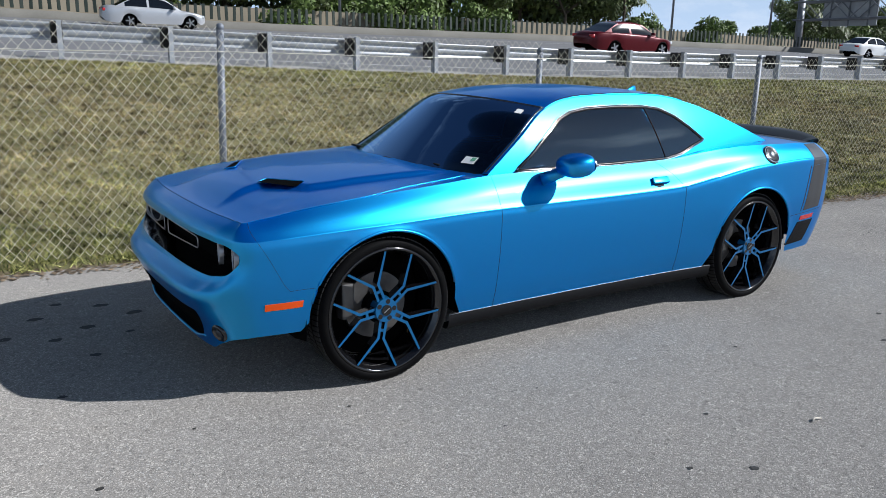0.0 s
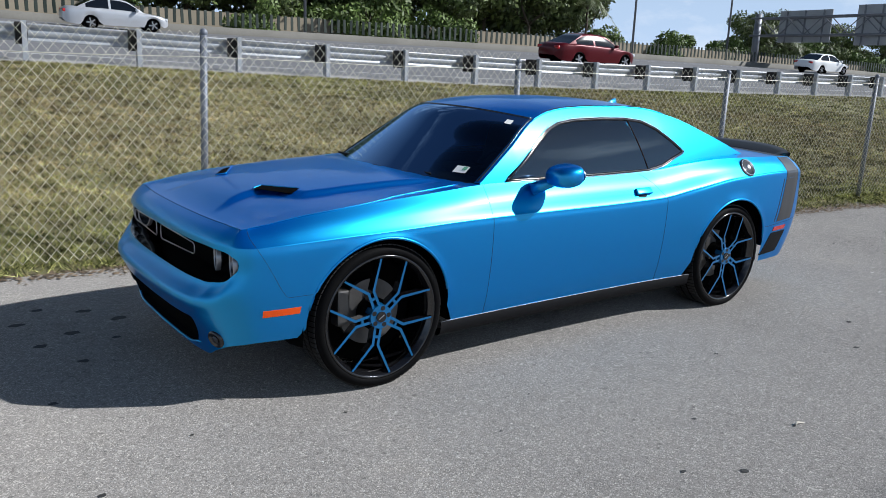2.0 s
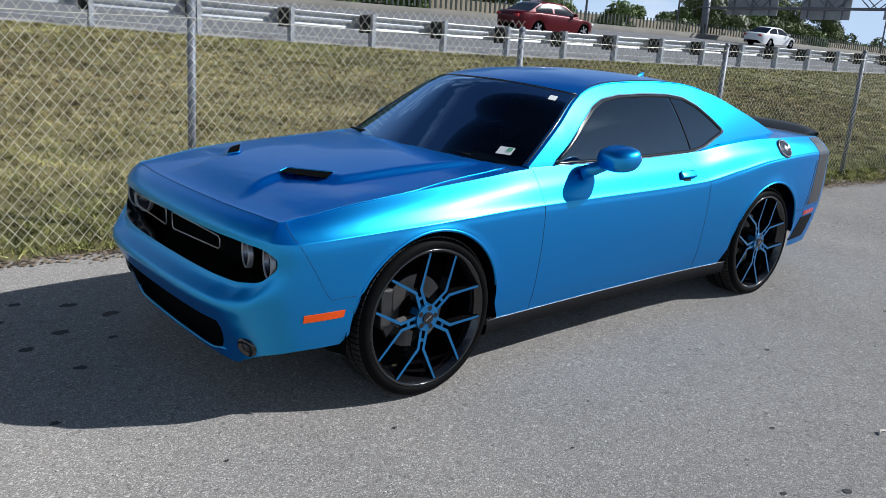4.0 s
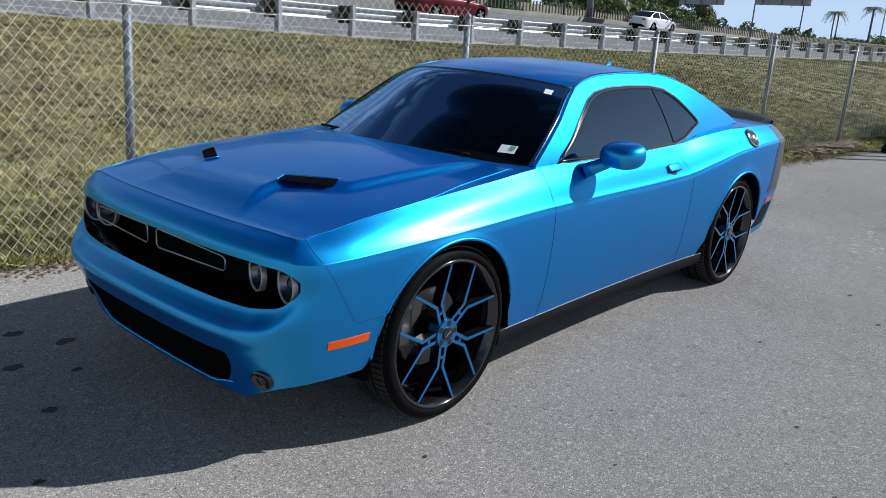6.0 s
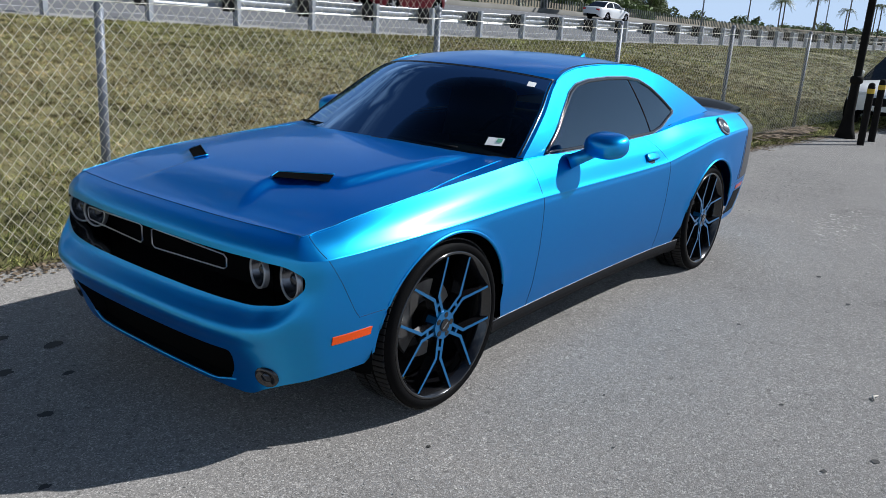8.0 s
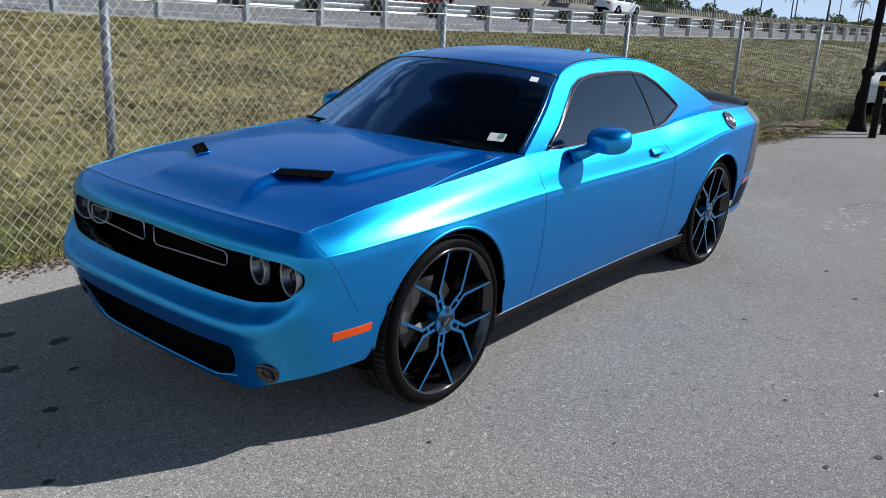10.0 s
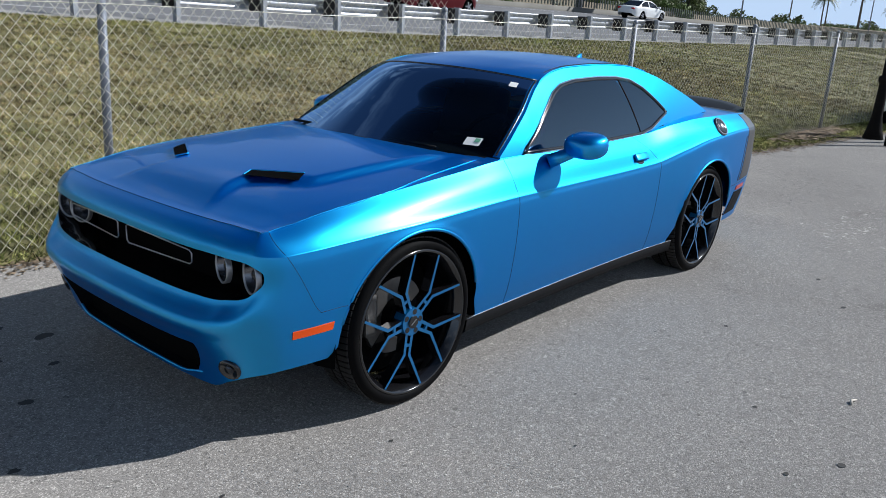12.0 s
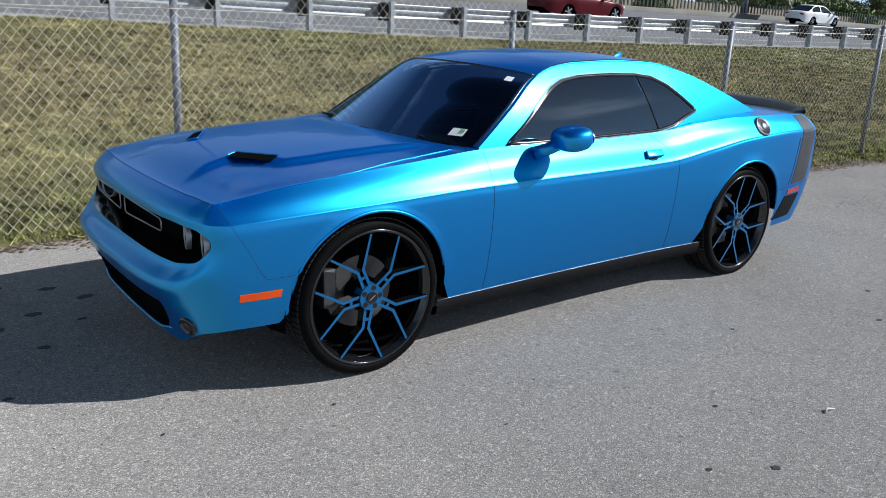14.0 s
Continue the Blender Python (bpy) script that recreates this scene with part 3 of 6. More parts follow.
add_box(bm, (1.95, 1.62, 0.4), (1.49, 0, 0.42))
add_box(bm, (0.20, 1.0, 0.36), (-0.52, 0, 0.42))
part("floor_pan", bm, BLACK_DEEP, car)


def recess(name, half, zs, depth, mat, top=False):
    v, f = [], []
    ws = [float(w) for w in np.linspace(-half, half, 41)]
    for w in ws:
        s = s_front(abs(w))
        for z in zs:
            v.append((ox(s) + depth, w, z))
    n = len(zs)
    for i in range(40):
        for k in range(n - 1):
            f.append((i * n + k, (i + 1) * n + k, (i + 1) * n + k + 1, i * n + k + 1))
    return mesh_part(name, v, f, mat, car)


recess("grille", 0.79, (0.50, 0.6, 0.7, 0.785), 0.26, BLACK_DEEP)
recess("lower_grille", 0.56, (0.23, 0.28, 0.34, 0.44), 0.15, BLACK_DEEP)


# ---- wheels
def build_wheel(name, at, sgn, spin):
    wheel = new(name)
    wheel.parent = car
    wheel.matrix_local = pose(at[0], at[1], at[2], 0, 0, 0 if sgn < 0 else 180)
    R = HUB_Z - GROUND_Z
    prof = [(0.318, 0.022), (0.326, 0.006), (0.340, -0.003), (0.356, 0.001), (0.368, 0.010), (R - 0.002, 0.030), (R, 0.05), (R, 0.2), (R - 0.006, 0.225), (0.35, 0.245), (0.30, 0.24)]
    mesh_part("tyre", *lathe(prof, 72), RUBBER, wheel, "low-profile black tyre")
    tv2, tf2 = [], []
    for k in range(84):
        a = k / 84 * math.tau
        for (y0, y1, skew) in ((0.022, 0.085, 0.02), (0.10, 0.145, -0.02), (0.16, 0.215, 0.02)):
            b = len(tv2)
            for yy, da, rr in ((y0, 0, R - 0.003), (y1, skew, R - 0.003), (y1, skew + 0.06, R - 0.003), (y0, 0.06, R - 0.003), (y0, 0.004, R + 0.003), (y1, skew + 0.004, R + 0.003), (y1, skew + 0.058, R + 0.003), (y0, 0.058, R + 0.003)):
                tv2.append((rr * math.cos(a + da), yy, rr * math.sin(a + da)))
            tf2 += [(b + 4, b + 5, b + 6, b + 7), (b, b + 1, b + 5, b + 4), (b + 1, b + 2, b + 6, b + 5), (b + 2, b + 3, b + 7, b + 6), (b + 3, b, b + 4, b + 7)]
    mesh_part("tread", tv2, tf2, TREAD, wheel, smooth=False)
    rim = [(0.330, 0.014), (0.328, 0.003), (0.321, -0.001), (0.314, 0.003), (0.310, 0.016), (0.300, 0.024), (0.294, 0.06), (0.288, 0.16), (0.30, 0.22)]
    mesh_part("rim", *lathe(rim, 72), BLACK_GLOSS, wheel)
    bm = bmesh.new()
    add_cyl(bm, 0.175, 0.175, (0, 0.13, 0), (0, 0.155, 0), 40)
    part("brake_disc", bm, BRAKE, wheel)
    bm = bmesh.new()
    add_cyl(bm, 0.085, 0.08, (0, 0.075, 0), (0, 0.2, 0), 24)
    part("hub", bm, BLACK_DEEP, wheel)
    bm = bmesh.new()
    add_box(bm, (0.07, 0.08, 0.19), (-0.175, 0.13, 0.05), 0.012)
    part("brake_caliper", bm, BRAKE, wheel)
    bm = bmesh.new()
    add_cyl(bm, 0.286, 0.286, (0, 0.20, 0), (0, 0.205, 0), 48)
    part("backing_plate", bm, BLACK_DEEP, wheel)

    # forked spokes: an arm with a slot that parts into two blades
    def flat(pts, y0, depth, nm, mat):
        v, f = [], []
        n = len(pts)
        for yy, grow in ((0.0, 0.0), (0.004, 0.003), (depth, 0.004)):
            for p in pts:
                v.append((p[0], y0(p) + yy, p[1]))
        for lv in range(2):
            for i in range(n):
                j = (i + 1) % n
                f.append((lv * n + i, (lv + 1) * n + i, (lv + 1) * n + j, lv * n + j))
        f.append(tuple(range(n)))
        return mesh_part(nm, v, f, mat, wheel, smooth=False)

    def dish(p):
        return 0.030 - 0.024 * min(math.hypot(p[0], p[1]) / 0.31, 1)

    for k in range(5):
        a = radians(90 - (spin + 72 * k))
        er = Vector((math.cos(a), math.sin(a)))
        et = Vector((-er.y, er.x))
        for side in (-1, 1):
            b = a + side * radians(21.5)
            tip = Vector((math.cos(b), math.sin(b)))
            tt_ = Vector((-tip.y, tip.x)) * side
            p0, p1 = er * 0.050 + et * side * 0.010, er * 0.152 + et * side * 0.008
            o0, o1 = er * 0.052 + et * side * 0.025, er * 0.147 + et * side * 0.0225
            tin, tout = tip * 0.311 - tt_ * 0.0055, tip * 0.311 + tt_ * 0.0055
            blade = [p0, p1, tin, tout, o1, o0]
            if side > 0:
                blade = list(reversed(blade))
            pts = [(q.x, q.y) for q in blade]
            flat(pts, dish, 0.045, "spoke", BLACK_GLOSS)
            # the painted face lies on the black blade
            c = sum((Vector(q) for q in pts), Vector((0, 0))) / len(pts)
            inner = []
            for q in blade:
                inner.append((q.x, q.y))
            face = [(q[0], q[1]) for q in inner]
            v = [(x, dish((x, y)) - 0.0025, y) for x, y in face]
            mesh_part("spoke_face", v, [tuple(range(len(v)))], WHEEL_BLUE, wheel, "blue painted spoke face", smooth=False)
    for k in range(5):
        a = radians(90 - (spin + 72 * k))
        bm = bmesh.new()
        add_box(bm, (0.014, 0.010, 0.024), (0.108, 0, 0), 0.001)
        bridge = part("spoke_bridge", bm, WHEEL_BLUE, wheel)
        bridge.matrix_local = Matrix.Translation((0, 0.025, 0)) @ Matrix.Rotation(-a, 4, "Y")
    bm = bmesh.new()
    add_cyl(bm, 0.062, 0.066, (0, 0.016, 0), (0, 0.07, 0), 40)
    part("hub_face", bm, WHEEL_BLUE, wheel)
    for k in range(5):
        a = radians(90 - (spin + 36 + 72 * k))
        bm = bmesh.new()
        add_cyl(bm, 0.0125, 0.0125, (0.046 * math.cos(a), 0.0145, 0.046 * math.sin(a)), (0.046 * math.cos(a), 0.03, 0.046 * math.sin(a)), 14)
        part("lug_nut", bm, BLACK_GLOSS, wheel)
    bm = bmesh.new()
    add_cyl(bm, 0.028, 0.030, (0, 0.010, 0), (0, 0.04, 0), 28)
    cap = part("centre_cap", bm, BLACK_GLOSS, wheel)
    bm = bmesh.new()
    add_box(bm, (0.036, 0.002, 0.005), (0, 0.0095, 0), 0.0, Euler((0, radians(-35), 0)).to_matrix())
    part("emblem", bm, SATIN, cap)
    return wheel


for ax in AXLES:
    drop = 0.010 if ax else 0.0
    build_wheel("wheel", (ax, -0.905 - drop, HUB_Z - drop), -1, 48)
    build_wheel("wheel", (ax, 0.905 + drop, HUB_Z - drop), 1, 30)


# ---- fittings of the coupe
HANDLE_EDGE = material("grey_trim", (0.2, 0.21, 0.23), rough=0.4, metal=0.6)
def on_skin(x, z, lift=0.0):
    s = s_at_x(x)
    r = r_at_z(s, z)
    p, n = skin(s, r), skin_normal(s, r)
    n = n if n.y > 0 else -n
    return Vector(p) + n * lift, n


def skin_patch(name, corners, lift, mat, n1=8, n2=3, label="", thick=0.006):
    """A plate that follows the flank: corners as (x, z), lower front, lower rear, upper rear, upper front."""
    made = []
    for sgn in (-1, 1):
        v, f = [], []
        for lay in (lift, -thick):
            for i in range(n1 + 1):
                for k in range(n2 + 1):
                    a, b = i / n1, k / n2
                    lo = Vector(corners[0]).lerp(Vector(corners[1]), a)
                    hi = Vector(corners[3]).lerp(Vector(corners[2]), a)
                    q = lo.lerp(hi, b)
                    p, _ = on_skin(q.x, q.y, lay)
                    v.append((p.x, sgn * p.y, p.z))
        m = n2 + 1
        t = (n1 + 1) * m
        for i in range(n1):
            for k in range(n2):
                q = (i * m + k, (i + 1) * m + k, (i + 1) * m + k + 1, i * m + k + 1)
                f.append(q if sgn < 0 else tuple(reversed(q)))
        rim_ids = [i * m for i in range(n1 + 1)] + [n1 * m + k for k in range(1, m)] + [i * m + n2 for i in range(n1 - 1, -1, -1)] + [k for k in range(n2 - 1, 0, -1)]
        for a, b in zip(rim_ids, rim_ids[1:] + rim_ids[:1]):
            f.append((a, b, b + t, a + t) if sgn > 0 else (b, a, a + t, b + t))
        made.append(mesh_part(name, v, f, mat, car, label, smooth=False))
    return made


skin_patch("side_marker", [(-0.632, 0.438), (-0.452, 0.441), (-0.446, 0.473), (-0.630, 0.470)], 0.004, ORANGE, label="orange side marker lens")
skin_patch("rear_marker", [(3.485, 0.484), (3.675, 0.488), (3.682, 0.520), (3.493, 0.516)], 0.004, RED, label="red side marker lens")
skin_patch("rear_valance", [(3.385, 0.30), (3.63, 0.31), (3.695, 0.474), (3.470, 0.470)], 0.003, BLACK_PLASTIC, label="black lower corner of the rear bumper")
for corners in ([(3.510, 0.556), (3.745, 0.566), (3.790, 0.885), (3.572, 0.885)], [(3.572, 0.886), (3.790, 0.886), (3.806, 1.026), (3.584, 1.032)]):
    skin_patch("tail_stripe", corners, 0.0016, GRAPHITE, 10, 8, "dark graphite tail stripe", 0.002)
skin_patch("pinstripe", [(3.472, 0.556), (3.481, 0.556), (3.545, 0.885), (3.536, 0.885)], 0.0016, GRAPHITE, 2, 8, "thin dark line ahead of the tail stripe", 0.002)

# black sill below the doors, with a bright edge above
for sgn in (-1, 1):
    v, f = [], []
    sill_x = [float(x) for x in np.linspace(0.40, 2.55, 30)]
    for x in sill_x:
        w = skin(s_at_x(x), 0.0)[1]
        for dw, z in ((-0.004, 0.256), (0.004, 0.246), (-0.004, 0.185), (-0.03, 0.165), (-0.12, 0.165)):
            v.append((x, sgn * (w + dw), z))
    for i in range(29):
        for k in range(4):
            q = (i * 5 + k, (i + 1) * 5 + k, (i + 1) * 5 + k + 1, i * 5 + k + 1)
            f.append(q if sgn > 0 else tuple(reversed(q)))
    mesh_part("sill", v, f, BLACK_PLASTIC, car)
    mesh_part("sill_trim", *tube([(x, sgn * (skin(s_at_x(x), 0.0)[1] + 0.003), 0.252) for x in sill_x], 0.0022, 5), HANDLE_EDGE, car)
    for ax in AXLES:
        lip = []
        for k in range(3, 38):
            a = math.pi * k / 40
            x, z = ax - 0.418 * math.cos(a), HUB_Z + 0.418 * math.sin(a)
            p, n = on_skin(x, max(z, 0.26))
            lip.append((p.x, sgn * (p.y - 0.004), p.z))
        mesh_part("arch_lip", *tube(lip, 0.008, 8), PAINT, car)

# front: lamps, grille frames, lips
def front_x(w, z):
    s = s_front(abs(w))
    return skin(s, r_at_z(s, z))[0]


RING_GREY = material("ring_grey", (0.34, 0.35, 0.37), rough=0.3, metal=0.6)
LAMP_BOWL = material("lamp_bowl", (0.16, 0.165, 0.18), rough=0.22, metal=0.9)
LENS_DARK = material("projector_lens", (0.05, 0.055, 0.065), rough=0.08, metal=0.9)


def lamp(w, z, r, back):
    x = ox(s_front(abs(w))) + back
    m = Matrix.Translation((x, w, z)) @ Matrix.Rotation(radians(-90), 4, "Y") @ Matrix.Rotation(0.25 * (1 if w > 0 else -1), 4, "X")
    bowl = mesh_part("headlight", *lathe([(0.0, -0.05), (r * 0.45, -0.045), (r * 0.8, -0.02), (r * 0.93, 0.01)], 28, "z"), LAMP_BOWL, car, "round projector headlight with a pale halo ring")
    bowl.matrix_local = m
    ring = mesh_part("halo_ring", *lathe([(r * 0.88, 0.006), (r * 0.90, 0.012), (r * 0.985, 0.012), (r * 1.0, 0.008), (r * 1.0, -0.01)], 28, "z"), RING_GREY, bowl)
    bm = bmesh.new()
    bmesh.ops.create_uvsphere(bm, u_segments=18, v_segments=10, radius=r * 0.42, matrix=Matrix.Translation((0, 0, -0.02)) @ Matrix.Diagonal((1, 1, 0.7, 1)))
    part("projector", bm, LENS_DARK, bowl, smooth=True)


for sgn in (-1, 1):
    lamp(sgn * 0.735, 0.680, 0.072, 0.130)
    lamp(sgn * 0.580, 0.684, 0.066, 0.165)
    box_pts = []
    for w, z in [(0.035, 0.757), (0.035, 0.700), (0.05, 0.688), (0.478, 0.698), (0.492, 0.708), (0.492, 0.741), (0.478, 0.753), (0.05, 0.766)]:
        box_pts.append((ox(s_front(w)) + 0.098, sgn * w, z - 0.012))
    mesh_part("grille_frame", *tube(box_pts, 0.0028, 6, True), SATIN, car, "thin bright grille outline")
    # fog lamp in a scooped pocket
    s = s_front(0.715)
    p, n = Vector(skin(s, 0.98)), skin_normal(s, 0.98)
    n = n if n.x < 0 else -n
    p, n = Vector((p.x, sgn * p.y, p.z)), Vector((n.x, sgn * n.y, n.z))
    m = Matrix.Translation(p + n * 0.002) @ n.to_track_quat("Z", "Y").to_matrix().to_4x4()
    fog = mesh_part("fog_lamp", *lathe([(0.0, 0.004), (0.030, 0.005), (0.037, 0.010), (0.042, 0.009), (0.047, 0.003), (0.049, -0.02)], 24, "z"), BLACK_GLOSS, car, "small dark fog lamp in the bumper")
    fog.matrix_local = m
    mesh_part("lens", *lathe([(0.0, 0.013), (0.009, 0.012), (0.016, 0.009), (0.020, 0.005)], 20, "z"), LENS_DARK, fog)
lip_w = [float(w) for w in np.linspace(-0.52, 0.52, 35)]
mesh_part("chin_lip", *tube([(front_x(w, 0.232) - 0.004 + 0.05 * max(abs(w) - 0.40, 0), w, 0.226 + 0.25 * max(abs(w) - 0.42, 0)) for w in lip_w], 0.007, 6), PAINT, car)
for sgn in (-1, 1):
    ks = [c for c in range(len(columns)) if columns[c] < s_front(GRILLE_W) + 1e-6]
    loop = [skin(columns[c], grt[c]) for c in ks] + [skin(columns[c], grb[c]) for c in reversed(ks)]
    v = []
    for p in loop:
        v.append((p[0], sgn * p[1], p[2]))
    for p in loop:
        v.append((p[0] + 0.26, sgn * p[1] * 0.99, 0.665 + (p[2] - 0.665) * 0.97))
    n = len(loop)
    mesh_part("grille_surround", v, [(i, i + 1, n + i + 1, n + i) for i in range(n - 1)], BLACK_GLOSS, car)
    ks = [c for c in range(len(columns)) if columns[c] < s_front(INTAKE_W) + 1e-6]
    loop = [skin(columns[c], int_[c]) for c in ks] + [skin(columns[c], inb[c]) for c in reversed(ks)]
    v = [(p[0], sgn * p[1], p[2]) for p in loop] + [(p[0] + 0.16, sgn * p[1], p[2]) for p in loop]
    n = len(loop)
    mesh_part("intake_surround", v, [(i, i + 1, n + i + 1, n + i) for i in range(n - 1)], BLACK_PLASTIC, car)


# hood scoops: a black sheet on the bonnet for the shaded mouth, and a raised rim
def cap_z(x, y):
    """The height of the bonnet at a place."""
    def at(i):
        a = min(max(int(i), 0), len(edge) - 2)
        q = i - a
        w = edge[a][1] * (1 - q) + edge[a + 1][1] * q
        p0, p1 = cap_point(a, y / w), cap_point(a + 1, y / w)
        return [m * (1 - q) + n * q for m, n in zip(p0, p1)]
    lo, hi = 0.0, len(edge) - 1.001
    for _ in range(22):
        mid = (lo + hi) / 2
        if at(mid)[0] < x:
            lo = mid
        else:
            hi = mid
    return at(lo)[2]


for sgn in (-1, 1):
    # plan of the mouth: inner front, inner rear, outer rear, outer front
    mouth = [Vector(q) for q in ((-0.420, 0.268), (-0.362, 0.246), (-0.246, 0.462), (-0.300, 0.486))]
    hs = [cap_z(q.x, q.y) for q in mouth]
    hs = [h + 0.002 for h in hs]
    v, f = [], []
    NA, NB = 6, 14

    def mouth_at(a, b):
        lo, hi = mouth[0].lerp(mouth[3], b), mouth[1].lerp(mouth[2], b)
        q = lo.lerp(hi, a)
        return q.x, q.y, (hs[0] * (1 - b) + hs[3] * b) * (1 - a) + (hs[1] * (1 - b) + hs[2] * b) * a
    grid = [mouth_at(i / NA, k / NB) for i in range(NA + 1) for k in range(NB + 1)]
    lift = max(cap_z(x, y) - z for x, y, z in grid) + 0.002
    v = [(x, sgn * y, max(z + 0.5 * lift, cap_z(x, y) + 0.002)) for x, y, z in grid]
    for i in range(NA):
        for k in range(NB):
            q = (i * (NB + 1) + k, i * (NB + 1) + k + 1, (i + 1) * (NB + 1) + k + 1, (i + 1) * (NB + 1) + k)
            f.append(tuple(reversed(q)) if sgn < 0 else q)
    scoop = mesh_part("hood_scoop", v, f, BLACK_DEEP, car, "flat black sheet standing in for the shaded mouth of a hood scoop")
    # painted rim over the inner end and the rear edge of the mouth
    loop = [mouth_at(a, 0) for a in np.linspace(0, 1, 6)] + [mouth_at(1, b) for b in np.linspace(0, 1, 14)[1:]]
    mesh_part("scoop_rim", *tube([(x, sgn * y, max(z + 0.5 * lift, cap_z(x, y) + 0.002)) for x, y, z in loop], 0.0035, 8), PAINT, scoop)
# mirrors
for sgn in (-1, 1):
    v, f = [], []
    for i in range(17):
        th = math.pi * i / 16
        for k in range(32):
            ph = math.tau * k / 32
            c, d = math.cos(ph), math.sin(ph)
            rr = (abs(c) ** 3 + abs(d) ** 3) ** (-1 / 3)
            bx = -math.cos(th)
            ring = math.sin(th) ** (0.62 if bx < 0 else 0.30)
            v.append((0.100 * bx * (1 if bx < 0 else 0.72), 0.112 * ring * rr * c, 0.064 * ring * rr * d + 0.010 * bx))
    for i in range(16):
        for k in range(32):
            q = (i * 32 + k, i * 32 + (k + 1) % 32, (i + 1) * 32 + (k + 1) % 32, (i + 1) * 32 + k)
            f.append(q)
    mirror = mesh_part("mirror", v, f, PAINT, car, "blue door mirror")
    mirror.matrix_local = Matrix.Translation((1.155, sgn * 0.982, 1.032)) @ Matrix.Rotation(radians(10 * sgn), 4, "Z")
    bm = bmesh.new()
    add_cyl(bm, 0.038, 0.030, (1.035, sgn * 0.838, 0.940), (1.125, sgn * 0.935, 0.998), 14)
    part("mirror_arm", bm, PAINT, car, smooth=True)
    bm = bmesh.new()
    bmesh.ops.create_cone(bm, cap_ends=True, segments=24, radius1=0.066, radius2=0.066, depth=0.004, matrix=Matrix.Translation((1.230, sgn * 0.982, 1.034)) @ Matrix.Rotation(radians(90), 4, "Y") @ Matrix.Diagonal((0.80, 1.30, 1, 1)))
    part("mirror_glass", bm, CHROME, car)
    # handle over a thin dark oval that paints in the shade of its recess
    p, n = on_skin(1.978, 0.872, 0.010)
    bm = bmesh.new()
    add_box(bm, (0.146, 0.016, 0.046), (0, 0, 0.004), 0.007)
    h = part("door_handle", bm, PAINT, car, "body-coloured pull handle", smooth=True)
    h.matrix_local = Matrix.Translation((p.x, sgn * (p.y + 0.000), p.z)) @ Matrix.Rotation(radians(38 * sgn), 4, "X")
    bm = bmesh.new()
    bmesh.ops.create_uvsphere(bm, u_segments=20, v_segments=8, radius=1.0, matrix=Matrix.Diagonal((0.081, 0.004, 0.034, 1)))
    h2 = part("recess_shade", bm, SEAM, car, smooth=True)
    h2.matrix_local = Matrix.Translation((p.x + 0.004, sgn * (p.y - 0.010), p.z - 0.012)) @ Matrix.Rotation(radians(34 * sgn), 4, "X")

# fuel cap on the near flank
FUEL_METAL = material("dark_chrome", (0.10, 0.105, 0.115), rough=0.2, metal=1.0)
p, n = on_skin(3.07, 0.985, 0.002)
n = Vector((n.x, -n.y, n.z))
fuel = mesh_part("fuel_cap", *lathe([(0.0, 0.004), (0.040, 0.006), (0.046, 0.012), (0.052, 0.012), (0.052, 0.004), (0.060, 0.003), (0.063, 0.008), (0.068, 0.008), (0.071, 0.0)], 32, "z"), FUEL_METAL, car, "round chrome fuel filler cap")
fuel.matrix_local = Matrix.Translation((p.x, -p.y, p.z)) @ n.to_track_quat("Z", "Y").to_matrix().to_4x4()
bm = bmesh.new()
add_cyl(bm, 0.044, 0.044, (0, 0, 0.004), (0, 0, 0.009), 24)
part("dark_ring", bm, BLACK_GLOSS, fuel)
mesh_part("bright_ring", *lathe([(0.056, 0.006), (0.060, 0.0105), (0.066, 0.0105), (0.070, 0.003)], 32, "z"), CHROME, fuel, "bright chrome ring")
mesh_part("cap_boss", *lathe([(0.0, 0.018), (0.014, 0.017), (0.022, 0.012), (0.024, 0.006)], 20, "z"), SATIN, fuel)

# roof antenna
v, f = [], []
for i, (x, h, w) in enumerate([(0.0, 0.004, 0.006), (0.05, 0.030, 0.016), (0.10, 0.066, 0.013), (0.135, 0.078, 0.008), (0.15, 0.03, 0.012), (0.165, 0.0, 0.012)]):
    for yy, zz in ((-w, 0), (-w * 0.5, h * 0.7), (0, h), (w * 0.5, h * 0.7), (w, 0)):
        v.append((2.50 + x, yy, mid_z(2.50 + x) - 0.010 + zz))
for i in range(5):
    for k in range(4):
        f.append((i * 5 + k, (i + 1) * 5 + k, (i + 1) * 5 + k + 1, i * 5 + k + 1))
mesh_part("roof_antenna", v, f, PAINT, car, "small blue fin antenna")

# spoiler on the deck
v, f = [], []
for i, t in enumerate(np.linspace(-1, 1, 31)):
    y = 0.74 * t
    dx = -0.10 * abs(t) ** 3
    for x, z in ((3.68, 1.035), (3.80, 1.062), (3.93, 1.090), (4.03, 1.098), (4.055, 1.088), (4.04, 1.060), (3.98, 1.02), (3.70, 1.02)):
        v.append((x + dx - 0.05 * abs(t) ** 6, y, z - 0.045 * abs(t) ** 4))
for i in range(30):
    for k in range(8):
        q = (k + 1) % 8
        f.append((i * 8 + k, i * 8 + q, (i + 1) * 8 + q, (i + 1) * 8 + k))
f += [tuple(range(8)), tuple(reversed(range(240, 248)))]
mesh_part("spoiler", v, f, SATIN_BLACK, car, "satin black deck spoiler")
mesh_part("tail_lamp", *(lambda vv: (vv, [(i * 2, i * 2 + 2, i * 2 + 3, i * 2 + 1) for i in range(30)]))([(4.096 - 0.14 * abs(t) ** 4, 0.72 * t, z) for t in np.linspace(-1, 1, 31) for z in (0.78, 0.90)]), RED, car)


